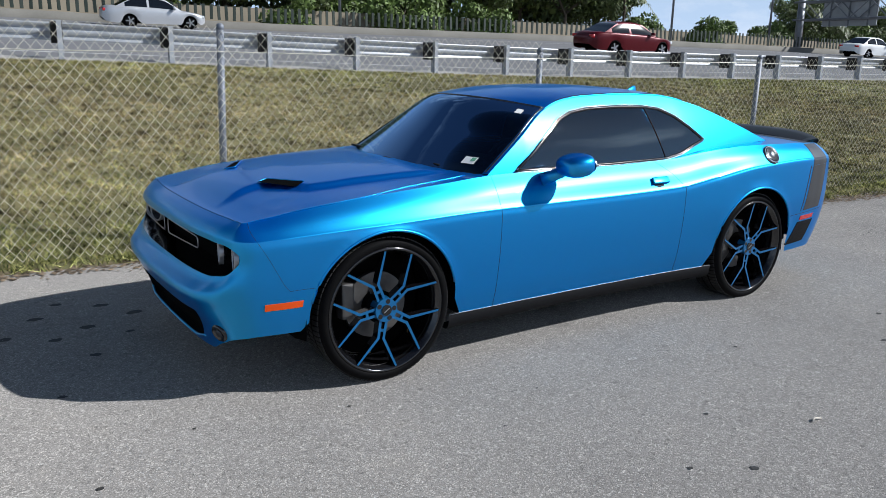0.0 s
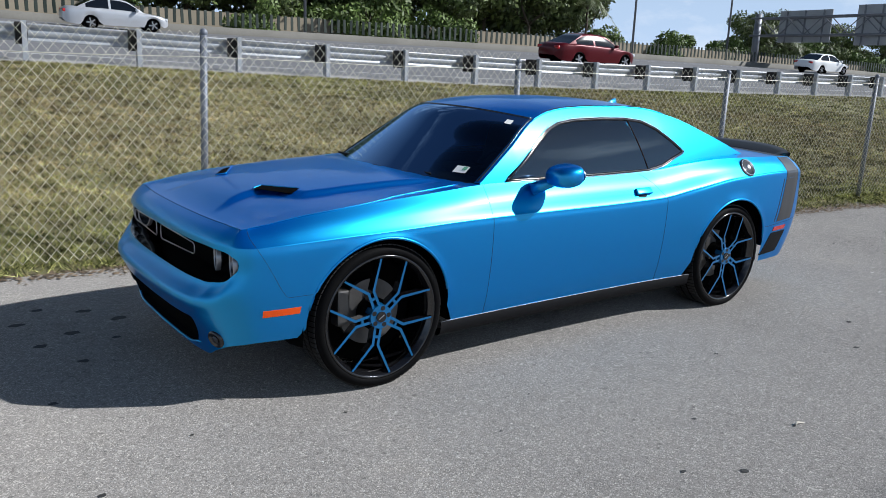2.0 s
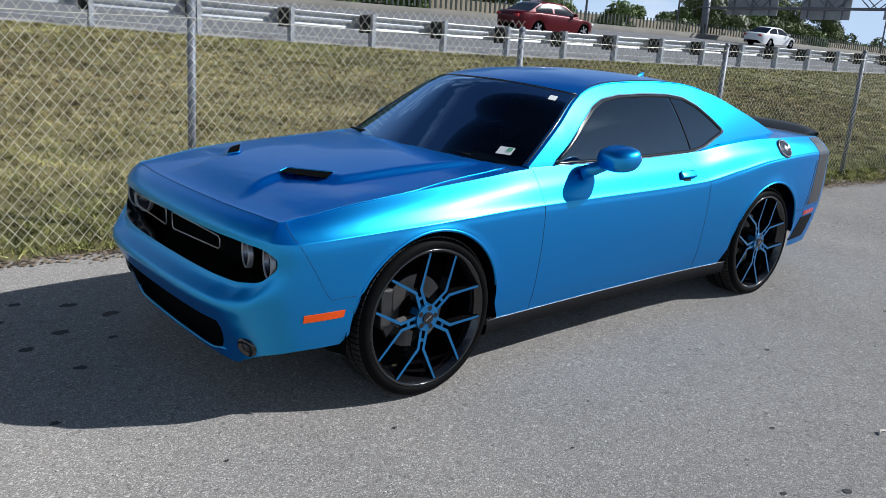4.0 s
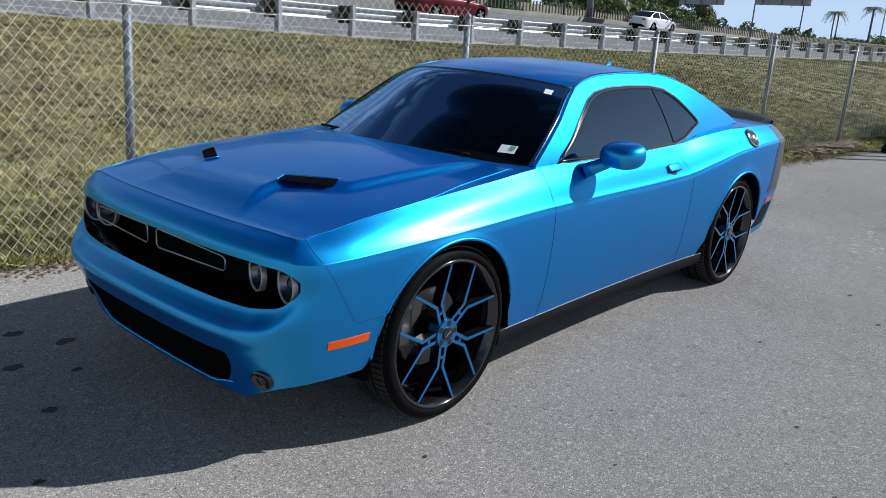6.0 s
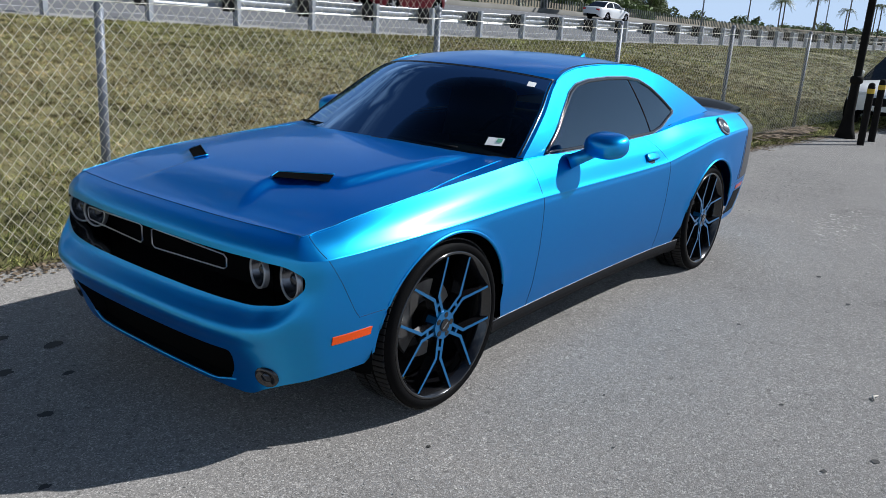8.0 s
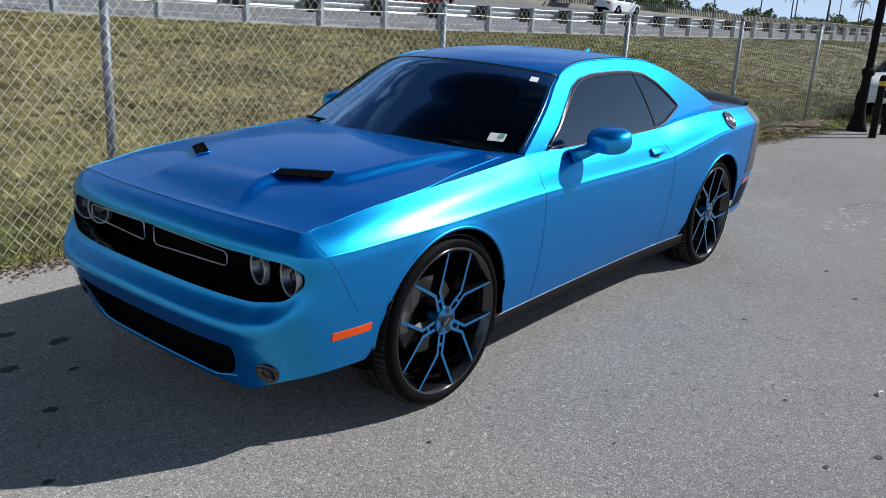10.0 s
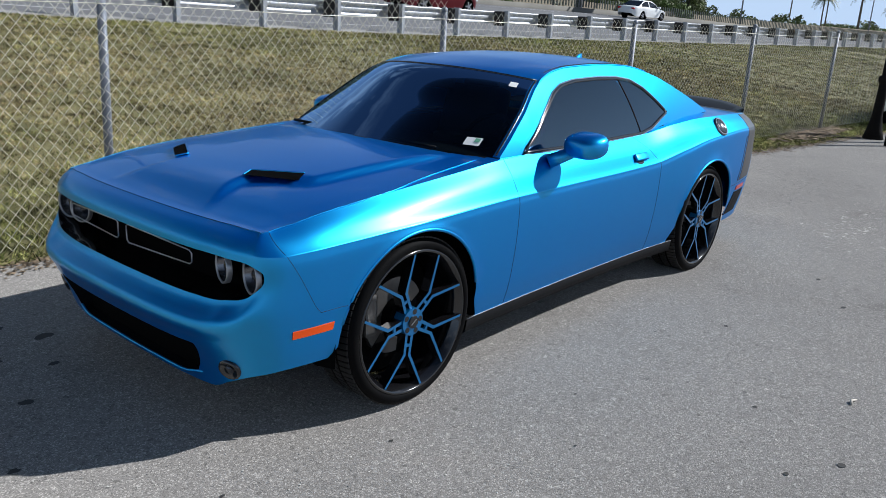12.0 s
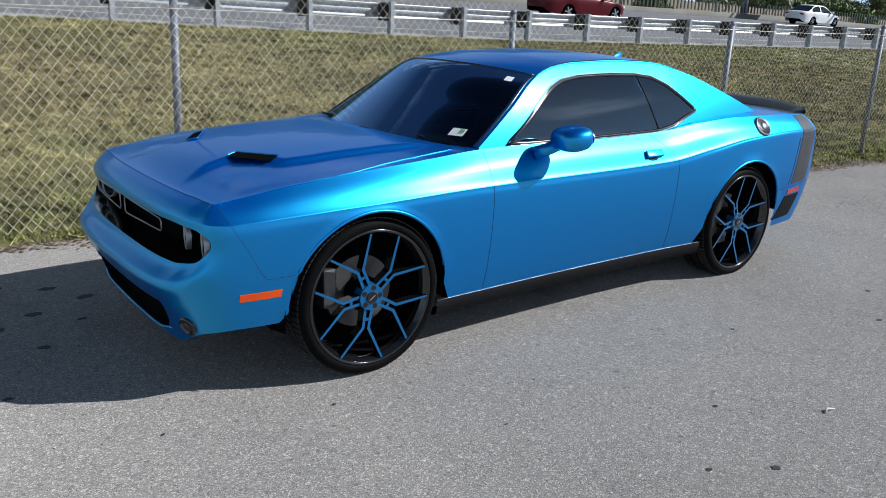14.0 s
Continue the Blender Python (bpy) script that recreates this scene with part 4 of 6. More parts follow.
# windshield stickers, wipers
def shield(x, t, lift=0.003):
    ze = max(upper(x), lower(x))
    we, xm = cabin_w(x, ze), mid_x(x)
    a = abs(t)
    return Vector((x + (xm - x) * (1 - a ** 2.2) - lift, t * we, ze + (mid_z(xm) - ze) * (1 - a ** 2.4) + lift))


def sticker(x, t, dx, dt, mat, ink=None):
    v = [shield(x + a * dx, t + b * dt) for a, b in ((-0.5, -0.5), (-0.5, 0.5), (0.5, 0.5), (0.5, -0.5))]
    ob = mesh_part("sticker", v, [(0, 1, 2, 3)], mat, car, "small pale paper sticker", smooth=False)
    if ink:
        v = [shield(x + a * dx, t + b * dt, 0.005) for a, b in ((-0.1, -0.42), (-0.1, -0.1), (0.4, -0.1), (0.4, -0.42))]
        mesh_part("printed_mark", v, [(0, 1, 2, 3)], ink, ob, smooth=False)


sticker(0.775, -0.80, 0.045, 0.10, STICKER, STICKER_GREEN)
sticker(1.155, -0.855, 0.036, 0.055, STICKER)
for a, b, c in (((0.585, -0.46), (0.575, -0.22), (0.585, 0.04)), ((0.60, 0.05), (0.605, 0.40), (0.64, 0.72))):
    pts = [cap for cap in [(x, y, 0.994 + 0.014 * (1 - abs(y))) for x, y in (a, b, c)]]
    mesh_part("wiper", *tube(pts, 0.008, 6), BLACK_PLASTIC, car)
mesh_part("cowl_trim", *tube([(0.515 + 0.13 * t * t, 0.66 * t, 0.978 + 0.014 * (1 - t * t)) for t in np.linspace(-1, 1, 31)], 0.006, 6), BLACK_PLASTIC, car)
mesh_part("windshield_trim", *tube([shield(1.232, t, 0.0) for t in np.linspace(-0.97, 0.97, 31)], 0.006, 6), BLACK_GLOSS, car)
for sgn in (-1, 1):
    mesh_part("windshield_trim", *tube([shield(x, sgn * 0.972, 0.0) for x in np.linspace(0.71, 1.232, 20)], 0.006, 6), BLACK_GLOSS, car)

# inside: seats, steering wheel, inner mirror, dials' hood
SEAT = material("dark_seat_cloth", (0.020, 0.020, 0.022), rough=0.8, vary=0.4, scale=18, bump=0.3, bump_scale=220)
for y in (-0.37, 0.37):
    seat = new("front_seat")
    seat.parent = car
    seat.location = (1.62, y, 0.45)
    bm = bmesh.new()
    add_box(bm, (0.52, 0.52, 0.16), (-0.08, 0, 0.08), 0.05)
    part("seat_cushion", bm, SEAT, seat, smooth=True)
    bm = bmesh.new()
    add_box(bm, (0.13, 0.50, 0.62), (0.26, 0, 0.44), 0.05, Euler((0, radians(16), 0)).to_matrix())
    part("seat_back", bm, SEAT, seat, smooth=True)
    bm = bmesh.new()
    add_box(bm, (0.09, 0.27, 0.18), (0.37, 0, 0.80), 0.035, Euler((0, radians(12), 0)).to_matrix())
    part("headrest", bm, SEAT, seat, smooth=True)
bm = bmesh.new()
add_box(bm, (0.14, 1.10, 0.42), (2.42, 0, 0.80), 0.05, Euler((0, radians(22), 0)).to_matrix())
part("rear_bench", bm, SEAT, car, smooth=True)
wheel_ring = [(0.19 * math.cos(k / 28 * math.tau), 0.19 * math.sin(k / 28 * math.tau), 0) for k in range(28)]
steering = mesh_part("steering_wheel", *tube(wheel_ring, 0.015, 8, True), BLACK_PLASTIC, car)
steering.matrix_local = Matrix.Translation((1.12, -0.37, 0.94)) @ Matrix.Rotation(radians(-66), 4, "Y")
bm = bmesh.new()
add_cyl(bm, 0.07, 0.06, (0, 0, -0.03), (0, 0, 0.02), 18)
for a in (0, 120, 240):
    add_box(bm, (0.03, 0.19, 0.016), (-0.095 * math.sin(radians(a)), 0.095 * math.cos(radians(a)), 0), 0.004, Euler((0, 0, radians(a))).to_matrix())
part("spider", bm, BLACK_PLASTIC, steering)
bm = bmesh.new()
add_box(bm, (0.045, 0.25, 0.075), (1.10, 0, 1.275), 0.018)
add_cyl(bm, 0.012, 0.012, (1.08, 0, 1.31), (1.045, 0, 1.375), 10)
part("inner_mirror", bm, BLACK_PLASTIC, car, smooth=True)
bm = bmesh.new()
add_box(bm, (0.16, 0.36, 0.06), (0.93, -0.37, 1.005), 0.025)
part("dial_hood", bm, BLACK_PLASTIC, car, smooth=True)
bm = bmesh.new()
add_box(bm, (1.9, 1.50, 0.02), (1.75, 0, 0.44))
add_box(bm, (1.9, 0.03, 0.52), (1.75, 0.775, 0.70))
add_box(bm, (1.9, 0.03, 0.52), (1.75, -0.775, 0.70))
part("cabin_lining", bm, BLACK_DEEP, car)


# ---------------------------------------------------------------- the ground
ASPHALT = material("lot_asphalt", (0.310, 0.290, 0.265), rough=0.92, vary=0.6, scale=0.45, second=(0.240, 0.224, 0.206), fine=0.35, fine_scale=240, bump=0.35, bump_scale=260)
an, al = ASPHALT.node_tree.nodes, ASPHALT.node_tree.links
a_co, a_vor, a_vor2, a_ramp, a_ramp2, a_mul, a_mul2 = (an.new("ShaderNodeTexCoord"), an.new("ShaderNodeTexVoronoi"), an.new("ShaderNodeTexVoronoi"), an.new("ShaderNodeValToRGB"),
                                                       an.new("ShaderNodeValToRGB"), an.new("ShaderNodeMixRGB"), an.new("ShaderNodeMixRGB"))
a_vor.inputs["Scale"].default_value, a_vor2.inputs["Scale"].default_value = 190.0, 60.0
for a_v, a_r, a_m, stops in ((a_vor, a_ramp, a_mul, ((0.0, 0.58), (0.22, 0.88), (0.75, 1.05), (1.0, 1.9))), (a_vor2, a_ramp2, a_mul2, ((0.0, 0.66), (0.05, 0.97), (0.96, 1.0), (1.0, 1.4)))):
    a_sep = an.new("ShaderNodeSeparateColor")
    al.new(a_co.outputs["Object"], a_v.inputs["Vector"])
    al.new(a_v.outputs["Color"], a_sep.inputs[0])
    al.new(a_sep.outputs[0], a_r.inputs[0])
    els = a_r.color_ramp.elements
    els[0].position, els[0].color = stops[0][0], (*[stops[0][1]] * 3, 1)
    els[1].position, els[1].color = stops[3][0], (*[stops[3][1]] * 3, 1)
    for q, c in stops[1:3]:
        els.new(q).color = (c, c, c, 1)
    a_m.blend_type, a_m.inputs[0].default_value = "MULTIPLY", 1.0
    al.new(a_r.outputs[0], a_m.inputs[2])
an["Principled BSDF"].inputs["Diffuse Roughness"].default_value = 0.45
a_base = an["Principled BSDF"].inputs["Base Color"].links[0].from_socket
al.new(a_base, a_mul.inputs[1])
al.new(a_mul.outputs[0], a_mul2.inputs[1])
a_st, a_sr, a_m3 = an.new("ShaderNodeTexNoise"), an.new("ShaderNodeValToRGB"), an.new("ShaderNodeMixRGB")
a_st.inputs["Scale"].default_value, a_st.inputs["Detail"].default_value, a_st.inputs["Roughness"].default_value = 0.9, 9.0, 0.72
a_sr.color_ramp.elements[0].position, a_sr.color_ramp.elements[0].color = 0.30, (1.10, 1.08, 1.05, 1)
a_sr.color_ramp.elements[1].position, a_sr.color_ramp.elements[1].color = 0.74, (0.60, 0.60, 0.61, 1)
a_sr.color_ramp.elements.new(0.42).color = (1.0, 1.0, 1.0, 1)
a_sr.color_ramp.elements.new(0.58).color = (0.97, 0.97, 0.97, 1)
a_m3.blend_type, a_m3.inputs[0].default_value = "MULTIPLY", 1.0
al.new(a_co.outputs["Object"], a_st.inputs["Vector"])
al.new(a_st.outputs["Fac"], a_sr.inputs[0])
al.new(a_mul2.outputs[0], a_m3.inputs[1])
al.new(a_sr.outputs[0], a_m3.inputs[2])
al.new(a_m3.outputs[0], an["Principled BSDF"].inputs["Base Color"])
GRASS = material("dry_grass", (0.215, 0.185, 0.085), rough=0.95, vary=0.8, scale=1.1, second=(0.095, 0.098, 0.034), fine=0.6, fine_scale=25, bump=0.8, bump_scale=30)
ROAD = material("highway_asphalt", (0.17, 0.17, 0.175), rough=0.9, vary=0.3, scale=0.4, fine=0.3, fine_scale=60)
CONCRETE = material("concrete", (0.36, 0.35, 0.33), rough=0.9, vary=0.4, scale=1.5, fine=0.3, fine_scale=40)
GALV = material("galvanised_steel", (0.46, 0.475, 0.50), rough=0.42, metal=0.45, vary=0.6, scale=4, second=(0.26, 0.27, 0.29), fine=0.3, fine_scale=30)
POST_GREY = material("weathered_post", (0.20, 0.215, 0.245), rough=0.55, metal=0.3, vary=0.5, scale=9, second=(0.11, 0.12, 0.14))


def grid_mesh(name, us, vs, zf, mat, label, category="", kind="structure"):
    v = [site(u, w, zf(u, w)) for u in us for w in vs]
    n = len(vs)
    f = [(i * n + k, (i + 1) * n + k, (i + 1) * n + k + 1, i * n + k + 1) for i in range(len(us) - 1) for k in range(n - 1)]
    ob = mesh_part(name, v, f, mat)
    return tagged(ob, label, category, kind=kind)


far = [-1500, -600, -250, -120]
us = far + list(np.arange(-60, -8, 2.0)) + list(np.arange(-8, 30, 0.4)) + list(np.arange(30, 200, 4.0)) + [260, 400, 800, 1500]
ground = mesh_part("ground", [(-2500, -2500, GROUND_Z), (2500, -2500, GROUND_Z), (2500, 2500, GROUND_Z), (-2500, 2500, GROUND_Z)], [(0, 1, 2, 3)], ASPHALT)
tagged(ground, "pale worn grey asphalt lot with small stains", "asphalt", kind="structure")


def verge(u):
    return 2.05 - 0.05 * noise.noise(Vector((u * 0.9, 0, 0))) - 0.10 * noise.noise(Vector((u * 0.3, 5, 0))) - 0.04 * max(u, 0) * (1 if u < 15 else 15 / u)


def bankment(u, w):
    rough = 0.05 * noise.noise(Vector((u * 0.5, w * 0.5, 0))) + 0.025 * noise.noise(Vector((u * 2.1, w * 2.1, 3)))
    return slope_z(u, w) + rough * min(max((w - 2.2) * 0.7, 0), 1) * min(max((11.4 - w), 0), 1)


vs = [0.0] + list(np.arange(0.22, 9.6, 0.22)) + [9.4]
us_near = [u for u in us if -200 < u < 300]
v = []
for u in us_near:
    for k in sorted(set(vs)):
        w = verge(u) + (RAIL_V - 0.25 - verge(u)) * k / 9.6
        v.append(site(u, w, bankment(u, w) + (0.006 if k == 0 else 0.018)))
n = len(sorted(set(vs)))
f = [(i * n + k, (i + 1) * n + k, (i + 1) * n + k + 1, i * n + k + 1) for i in range(len(us_near) - 1) for k in range(n - 1)]
tagged(mesh_part("embankment", v, f, GRASS), "sloping bank of dry yellowish green grass", "grass", kind="structure")
grid_mesh("shoulder", us, [RAIL_V - 0.4, RAIL_V, RAIL_V + 0.35, RAIL_V + 0.6], lambda u, w: road_z(u, w) + 0.03, CONCRETE, "concrete strip under the guardrail", "concrete")
grid_mesh("road", us, [ROAD_V0, 16, 20, 24, 28, 32, 37, ROAD_V1], lambda u, w: road_z(u, w), ROAD, "grey highway lanes rising away", "road")

# ---- chain-link fence
fence = empty("chain_link_fence", SITE @ pose(0, FENCE_V, 0), "galvanised chain-link fence on round steel posts along the lot", "fence")
BAY, FIRST, BAYS = 3.15, -2, 14
bm = bmesh.new()
add_cyl(bm, 0.030, 0.030, (0, 0, -0.05), (0, 0, 1.66), 12)
bmesh.ops.create_uvsphere(bm, u_segments=12, v_segments=6, radius=0.034, matrix=Matrix.Translation((0, 0, 1.665)))
post_top = curve([(-8, 1.84), (0, 1.82), (3.15, 1.71), (6.3, 1.69), (9.45, 1.73), (16, 1.70), (45, 1.70)])
me = part("post", bm, POST_GREY, fence, smooth=True)
me.matrix_local = pose(0, 0, 0, 0, 1.2, 0) @ Matrix.Diagonal((1, 1, post_top(0) / 1.69, 1))
post_mesh = me.data
PITCH, TALL = 0.078, 1.62


def link_bay():
    verts, faces = [], []
    n = int(round(BAY / (PITCH / 2)))
    h = PITCH * 0.56
    m = int(TALL / h)
    r = 0.0023
    for i in range(n):
        x0 = i * BAY / n
        b = len(verts)
        for k in range(m + 1):
            x = x0 + (BAY / n if (k + i) % 2 else 0)
            y = -0.036 + (0.002 if k % 2 else -0.002)
            z = 0.04 + k * h
            for q in range(3):
                a = q / 3 * math.tau
                verts.append((x + r * math.cos(a), y + r * math.sin(a), z))
        for k in range(m):
            for q in range(3):
                faces.append((b + k * 3 + q, b + k * 3 + (q + 1) % 3, b + (k + 1) * 3 + (q + 1) % 3, b + (k + 1) * 3 + q))
    return verts, faces


WIRE = material("fence_wire", (0.84, 0.80, 0.66), rough=0.45, metal=0.2, vary=0.7, scale=5, second=(0.46, 0.435, 0.36))
wire_ob = mesh_part("wire_mesh", *link_bay(), WIRE, fence)
wire_ob.matrix_local = Matrix.Diagonal((1, 1, 1.79 / 1.68, 1))
for k in range(FIRST, BAYS):
    if k:
        o = new("post", post_mesh)
        o.parent = fence
        o.matrix_local = pose(BAY * k, 0, 0, random.uniform(-0.8, 0.8), random.uniform(-0.8, 1.4), 0) @ Matrix.Diagonal((1, 1, post_top(BAY * k) / 1.69, 1))
        o = new("wire_mesh", wire_ob.data)
        o.parent = fence
        shear = Matrix.Diagonal((1, 1, post_top(BAY * k) / 1.68, 1))
        shear[2][0] = (post_top(BAY * (k + 1)) - post_top(BAY * k)) / BAY * 0.5
        o.matrix_local = pose(BAY * k, 0, 0) @ shear
mesh_part("tension_wire", *tube([(BAY * (FIRST + q * 0.25), -0.036, 1.60 + 0.008 * math.sin(q * 1.7)) for q in range((BAYS - FIRST) * 4)], 0.003, 5), WIRE, fence)

# ---- guardrail
rail = empty("guardrail", SITE @ pose(0, RAIL_V, 0), "galvanised steel guardrail on posts with dark blocks beside the highway", "guardrail")
STEP, R_FIRST, R_LAST = 1.905, -14, 60
BLOCK = material("dark_block", (0.022, 0.02, 0.018), rough=0.85, vary=0.4, scale=9)
bm = bmesh.new()
add_box(bm, (0.085, 0.010, 0.80), (0, -0.085, 0.31))
add_box(bm, (0.085, 0.010, 0.80), (0, 0.085, 0.31))
add_box(bm, (0.009, 0.159, 0.80), (0, 0, 0.31))
post0 = part("rail_post", bm, GALV, rail)
bm = bmesh.new()
add_box(bm, (0.19, 0.28, 0.38), (-0.03, 0.215, 0.50), 0.012)
block0 = part("spacer_block", bm, BLOCK, rail)
for k in range(R_FIRST, R_LAST):
    u = -0.55 + STEP * k
    for src, nm in ((post0, "rail_post"), (block0, "spacer_block")):
        o = src if k == R_FIRST else new(nm, src.data)
        o.parent = rail
        o.matrix_local = pose(u, 0, rail_base(u), 0, 0, 0)
# corrugated beams
prof = [(0.30, 0.34), (0.28, 0.37), (0.36, 0.41), (0.36, 0.45), (0.29, 0.50), (0.36, 0.55), (0.36, 0.59), (0.28, 0.63), (0.30, 0.66)]
for k in range(R_FIRST, R_LAST - 1, 2):
    vv, ff = [], []
    for u in [-0.55 + STEP * (k + q) for q in (0, 0.5, 1, 1.5, 2)]:
        for y, z in prof:
            vv.append((u, y + 0.08, z + 0.02 + rail_base(u)))
    n = len(prof)
    for i in range(4):
        for j in range(n - 1):
            ff.append((i * n + j, i * n + j + 1, (i + 1) * n + j + 1, (i + 1) * n + j))
    mesh_part("beam", vv, ff, GALV, rail)

# ---- matted grass on the bank: clumps of short blades, straw and green
def blade_material(name, dark, mid, pale):
    m = bpy.data.materials.new(name)
    m.use_nodes = True
    n, l = m.node_tree.nodes, m.node_tree.links
    info, ramp, co, nz, rng_, mul = (n.new("ShaderNodeNewGeometry"), n.new("ShaderNodeValToRGB"), n.new("ShaderNodeTexCoord"), n.new("ShaderNodeTexNoise"),
                                     n.new("ShaderNodeMapRange"), n.new("ShaderNodeMixRGB"))
    ramp.color_ramp.elements[0].color, ramp.color_ramp.elements[1].color = (*dark, 1), (*pale, 1)
    # larger share of dark blades, painting in the shade between clumps
    ramp.color_ramp.elements.new(0.30).color = (*(c * 1.5 for c in dark), 1)
    ramp.color_ramp.elements.new(0.62).color = (*mid, 1)
    nz.inputs["Scale"].default_value, nz.inputs["Detail"].default_value = 5.0, 8.0
    rng_.inputs["From Min"].default_value, rng_.inputs["From Max"].default_value = 0.35, 0.65
    rng_.inputs["To Min"].default_value, rng_.inputs["To Max"].default_value = 0.30, 1.75
    mul.blend_type, mul.inputs[0].default_value = "MULTIPLY", 1.0
    l.new(info.outputs["Random Per Island"], ramp.inputs[0])
    l.new(co.outputs["Object"], nz.inputs["Vector"])
    l.new(nz.outputs["Fac"], rng_.inputs["Value"])
    l.new(ramp.outputs[0], mul.inputs[1])
    l.new(rng_.outputs[0], mul.inputs[2])
    # broad worn and fresh patches, drawn out along the bank
    mp, broad, lift, mul2 = n.new("ShaderNodeMapping"), n.new("ShaderNodeTexNoise"), n.new("ShaderNodeMapRange"), n.new("ShaderNodeMixRGB")
    mp.inputs["Scale"].default_value = (0.5, 1.1, 1.1)
    broad.inputs["Scale"].default_value, broad.inputs["Detail"].default_value, broad.inputs["Roughness"].default_value = 1.1, 6.0, 0.65
    lift.inputs["From Min"].default_value, lift.inputs["From Max"].default_value = 0.34, 0.66
    lift.inputs["To Min"].default_value, lift.inputs["To Max"].default_value = 0.42, 1.35
    mul2.blend_type, mul2.inputs[0].default_value = "MULTIPLY", 1.0
    l.new(co.outputs["Object"], mp.inputs[0])
    l.new(mp.outputs[0], broad.inputs["Vector"])
    l.new(broad.outputs["Fac"], lift.inputs["Value"])
    l.new(mul.outputs[0], mul2.inputs[1])
    l.new(lift.outputs[0], mul2.inputs[2])
    l.new(mul2.outputs[0], n["Principled BSDF"].inputs["Base Color"])
    n["Principled BSDF"].inputs["Roughness"].default_value = 0.85
    n["Principled BSDF"].inputs["Specular IOR Level"].default_value = 0.2
    return m


STRAW = blade_material("straw_blades", (0.070, 0.054, 0.024), (0.40, 0.31, 0.155), (0.70, 0.58, 0.33))
GREEN = blade_material("green_blades", (0.050, 0.060, 0.016), (0.34, 0.345, 0.110), (0.54, 0.53, 0.21))


def clumps(count, per, u0, u1, dense, tall, wide, seed, reach):
    rng = np.random.default_rng(seed)
    uu = u0 + (u1 - u0) * rng.random(count) ** dense
    kk = rng.random(count)
    at = np.zeros((count, 3))
    for i in range(count):
        e = verge(uu[i])
        w = e + 0.03 + (RAIL_V - 0.45 - e) * kk[i]
        at[i] = site(uu[i], w, bankment(uu[i], w) + 0.004)
    # greener at the foot, straw over the middle, mixed under the rail
    patch = np.sin(uu * 1.3 + 2 * np.sin(kk * 9)) + np.sin(uu * 0.47 + kk * 5 + 1)
    share = np.clip(0.82 * np.exp(-(kk / 0.13) ** 2) + 0.24 + 0.34 * np.clip((kk - 0.55) / 0.4, 0, 1) + 0.25 * np.clip((uu - 6) / 10, 0, 1) + 0.13 * patch, 0.04, 0.95)
    n = count * per
    p = np.repeat(at, per, axis=0)
    p[:, :2] += rng.normal(0, reach, (n, 2))
    p[:, 2] += rng.random(n) * tall * 0.35
    lay = np.repeat(rng.normal(0, 0.8, (count, 2)), per, axis=0) + rng.normal(0, 0.75, (n, 2))
    h = tall * (0.35 + rng.random(n)) * np.repeat(np.where(kk < 0.1, 1.5, 1.0), per)
    a = rng.random(n) * math.tau
    d = np.stack([np.cos(a), np.sin(a), np.zeros(n)], 1) * wide
    tip = p + np.stack([lay[:, 0] * h, lay[:, 1] * h, h], 1)
    verts = np.stack([p - d, p + d, tip], 1).reshape(-1, 3)
    green = rng.random(n) < np.repeat(share, per)
    return verts, green


def grass(label, *beds):
    made = [clumps(*b) for b in beds]
    verts = np.concatenate([m[0] for m in made])
    green = np.concatenate([m[1] for m in made])
    for flag, mat in ((False, STRAW), (True, GREEN)):
        vv = verts.reshape(-1, 3, 3)[green == flag].reshape(-1, 3)
        n = len(vv) // 3
        me = bpy.data.meshes.new("grass")
        me.vertices.add(n * 3)
        me.vertices.foreach_set("co", vv.ravel())
        me.loops.add(n * 3)
        me.loops.foreach_set("vertex_index", np.arange(n * 3, dtype=np.int32))
        me.polygons.add(n)
        me.polygons.foreach_set("loop_start", np.arange(0, n * 3, 3, dtype=np.int32))
        me.update(calc_edges=True)
        me.materials.append(mat)
        tagged(new("grass", me), label[flag], "grass", kind="stuff")


grass(("matted dry straw-coloured grass on the bank", "short green grass tufts on the bank"),
      (52000, 9, -4.5, 18.0, 1.25, 0.040, 0.0056, 5, 0.028), (30000, 11, 9.0, 42.0, 1.15, 0.028, 0.013, 6, 0.06), (13000, 10, 34.0, 100.0, 1.2, 0.035, 0.028, 7, 0.12))

# ---- leaf litter and gravel along the fence, specks on the asphalt
LITTER = material("leaf_litter", (0.17, 0.125, 0.080), rough=0.9, each=0.6)
CHIP = material("stone_chips", (0.42, 0.40, 0.37), rough=0.9, each=0.5)
DARK_SPOT = material("oil_spots", (0.035, 0.033, 0.03), rough=0.7)


def scatter(name, n, place, size, mat, label, category, seed, flat=0.35):
    rng = np.random.default_rng(seed)
    verts, faces = [], []
    for i in range(n):
        x, y, z = place(rng)
        s = size * (0.4 + rng.random())
        a = rng.random() * 6.283
        b = len(verts)
        for k in range(4):
            q = a + k * 1.571 + rng.normal(0, 0.25)
            verts.append((x + s * math.cos(q) * (1 if k % 2 else 0.6), y + s * math.sin(q), z + s * flat * rng.random()))
        verts.append((x, y, z + s * flat))
        faces += [(b, b + 1, b + 4), (b + 1, b + 2, b + 4), (b + 2, b + 3, b + 4), (b + 3, b, b + 4)]
    return tagged(mesh_part(name, verts, faces, mat, smooth=False), label, category, kind="stuff")


def at_verge(rng):
    u = -4 + 24 * rng.random()
    w = verge(u) + rng.normal(0.02, 0.10)
    p = site(u, w)
    return p.x, p.y, max(GROUND_Z, bankment(u, w) if w > verge(u) else GROUND_Z) + 0.004


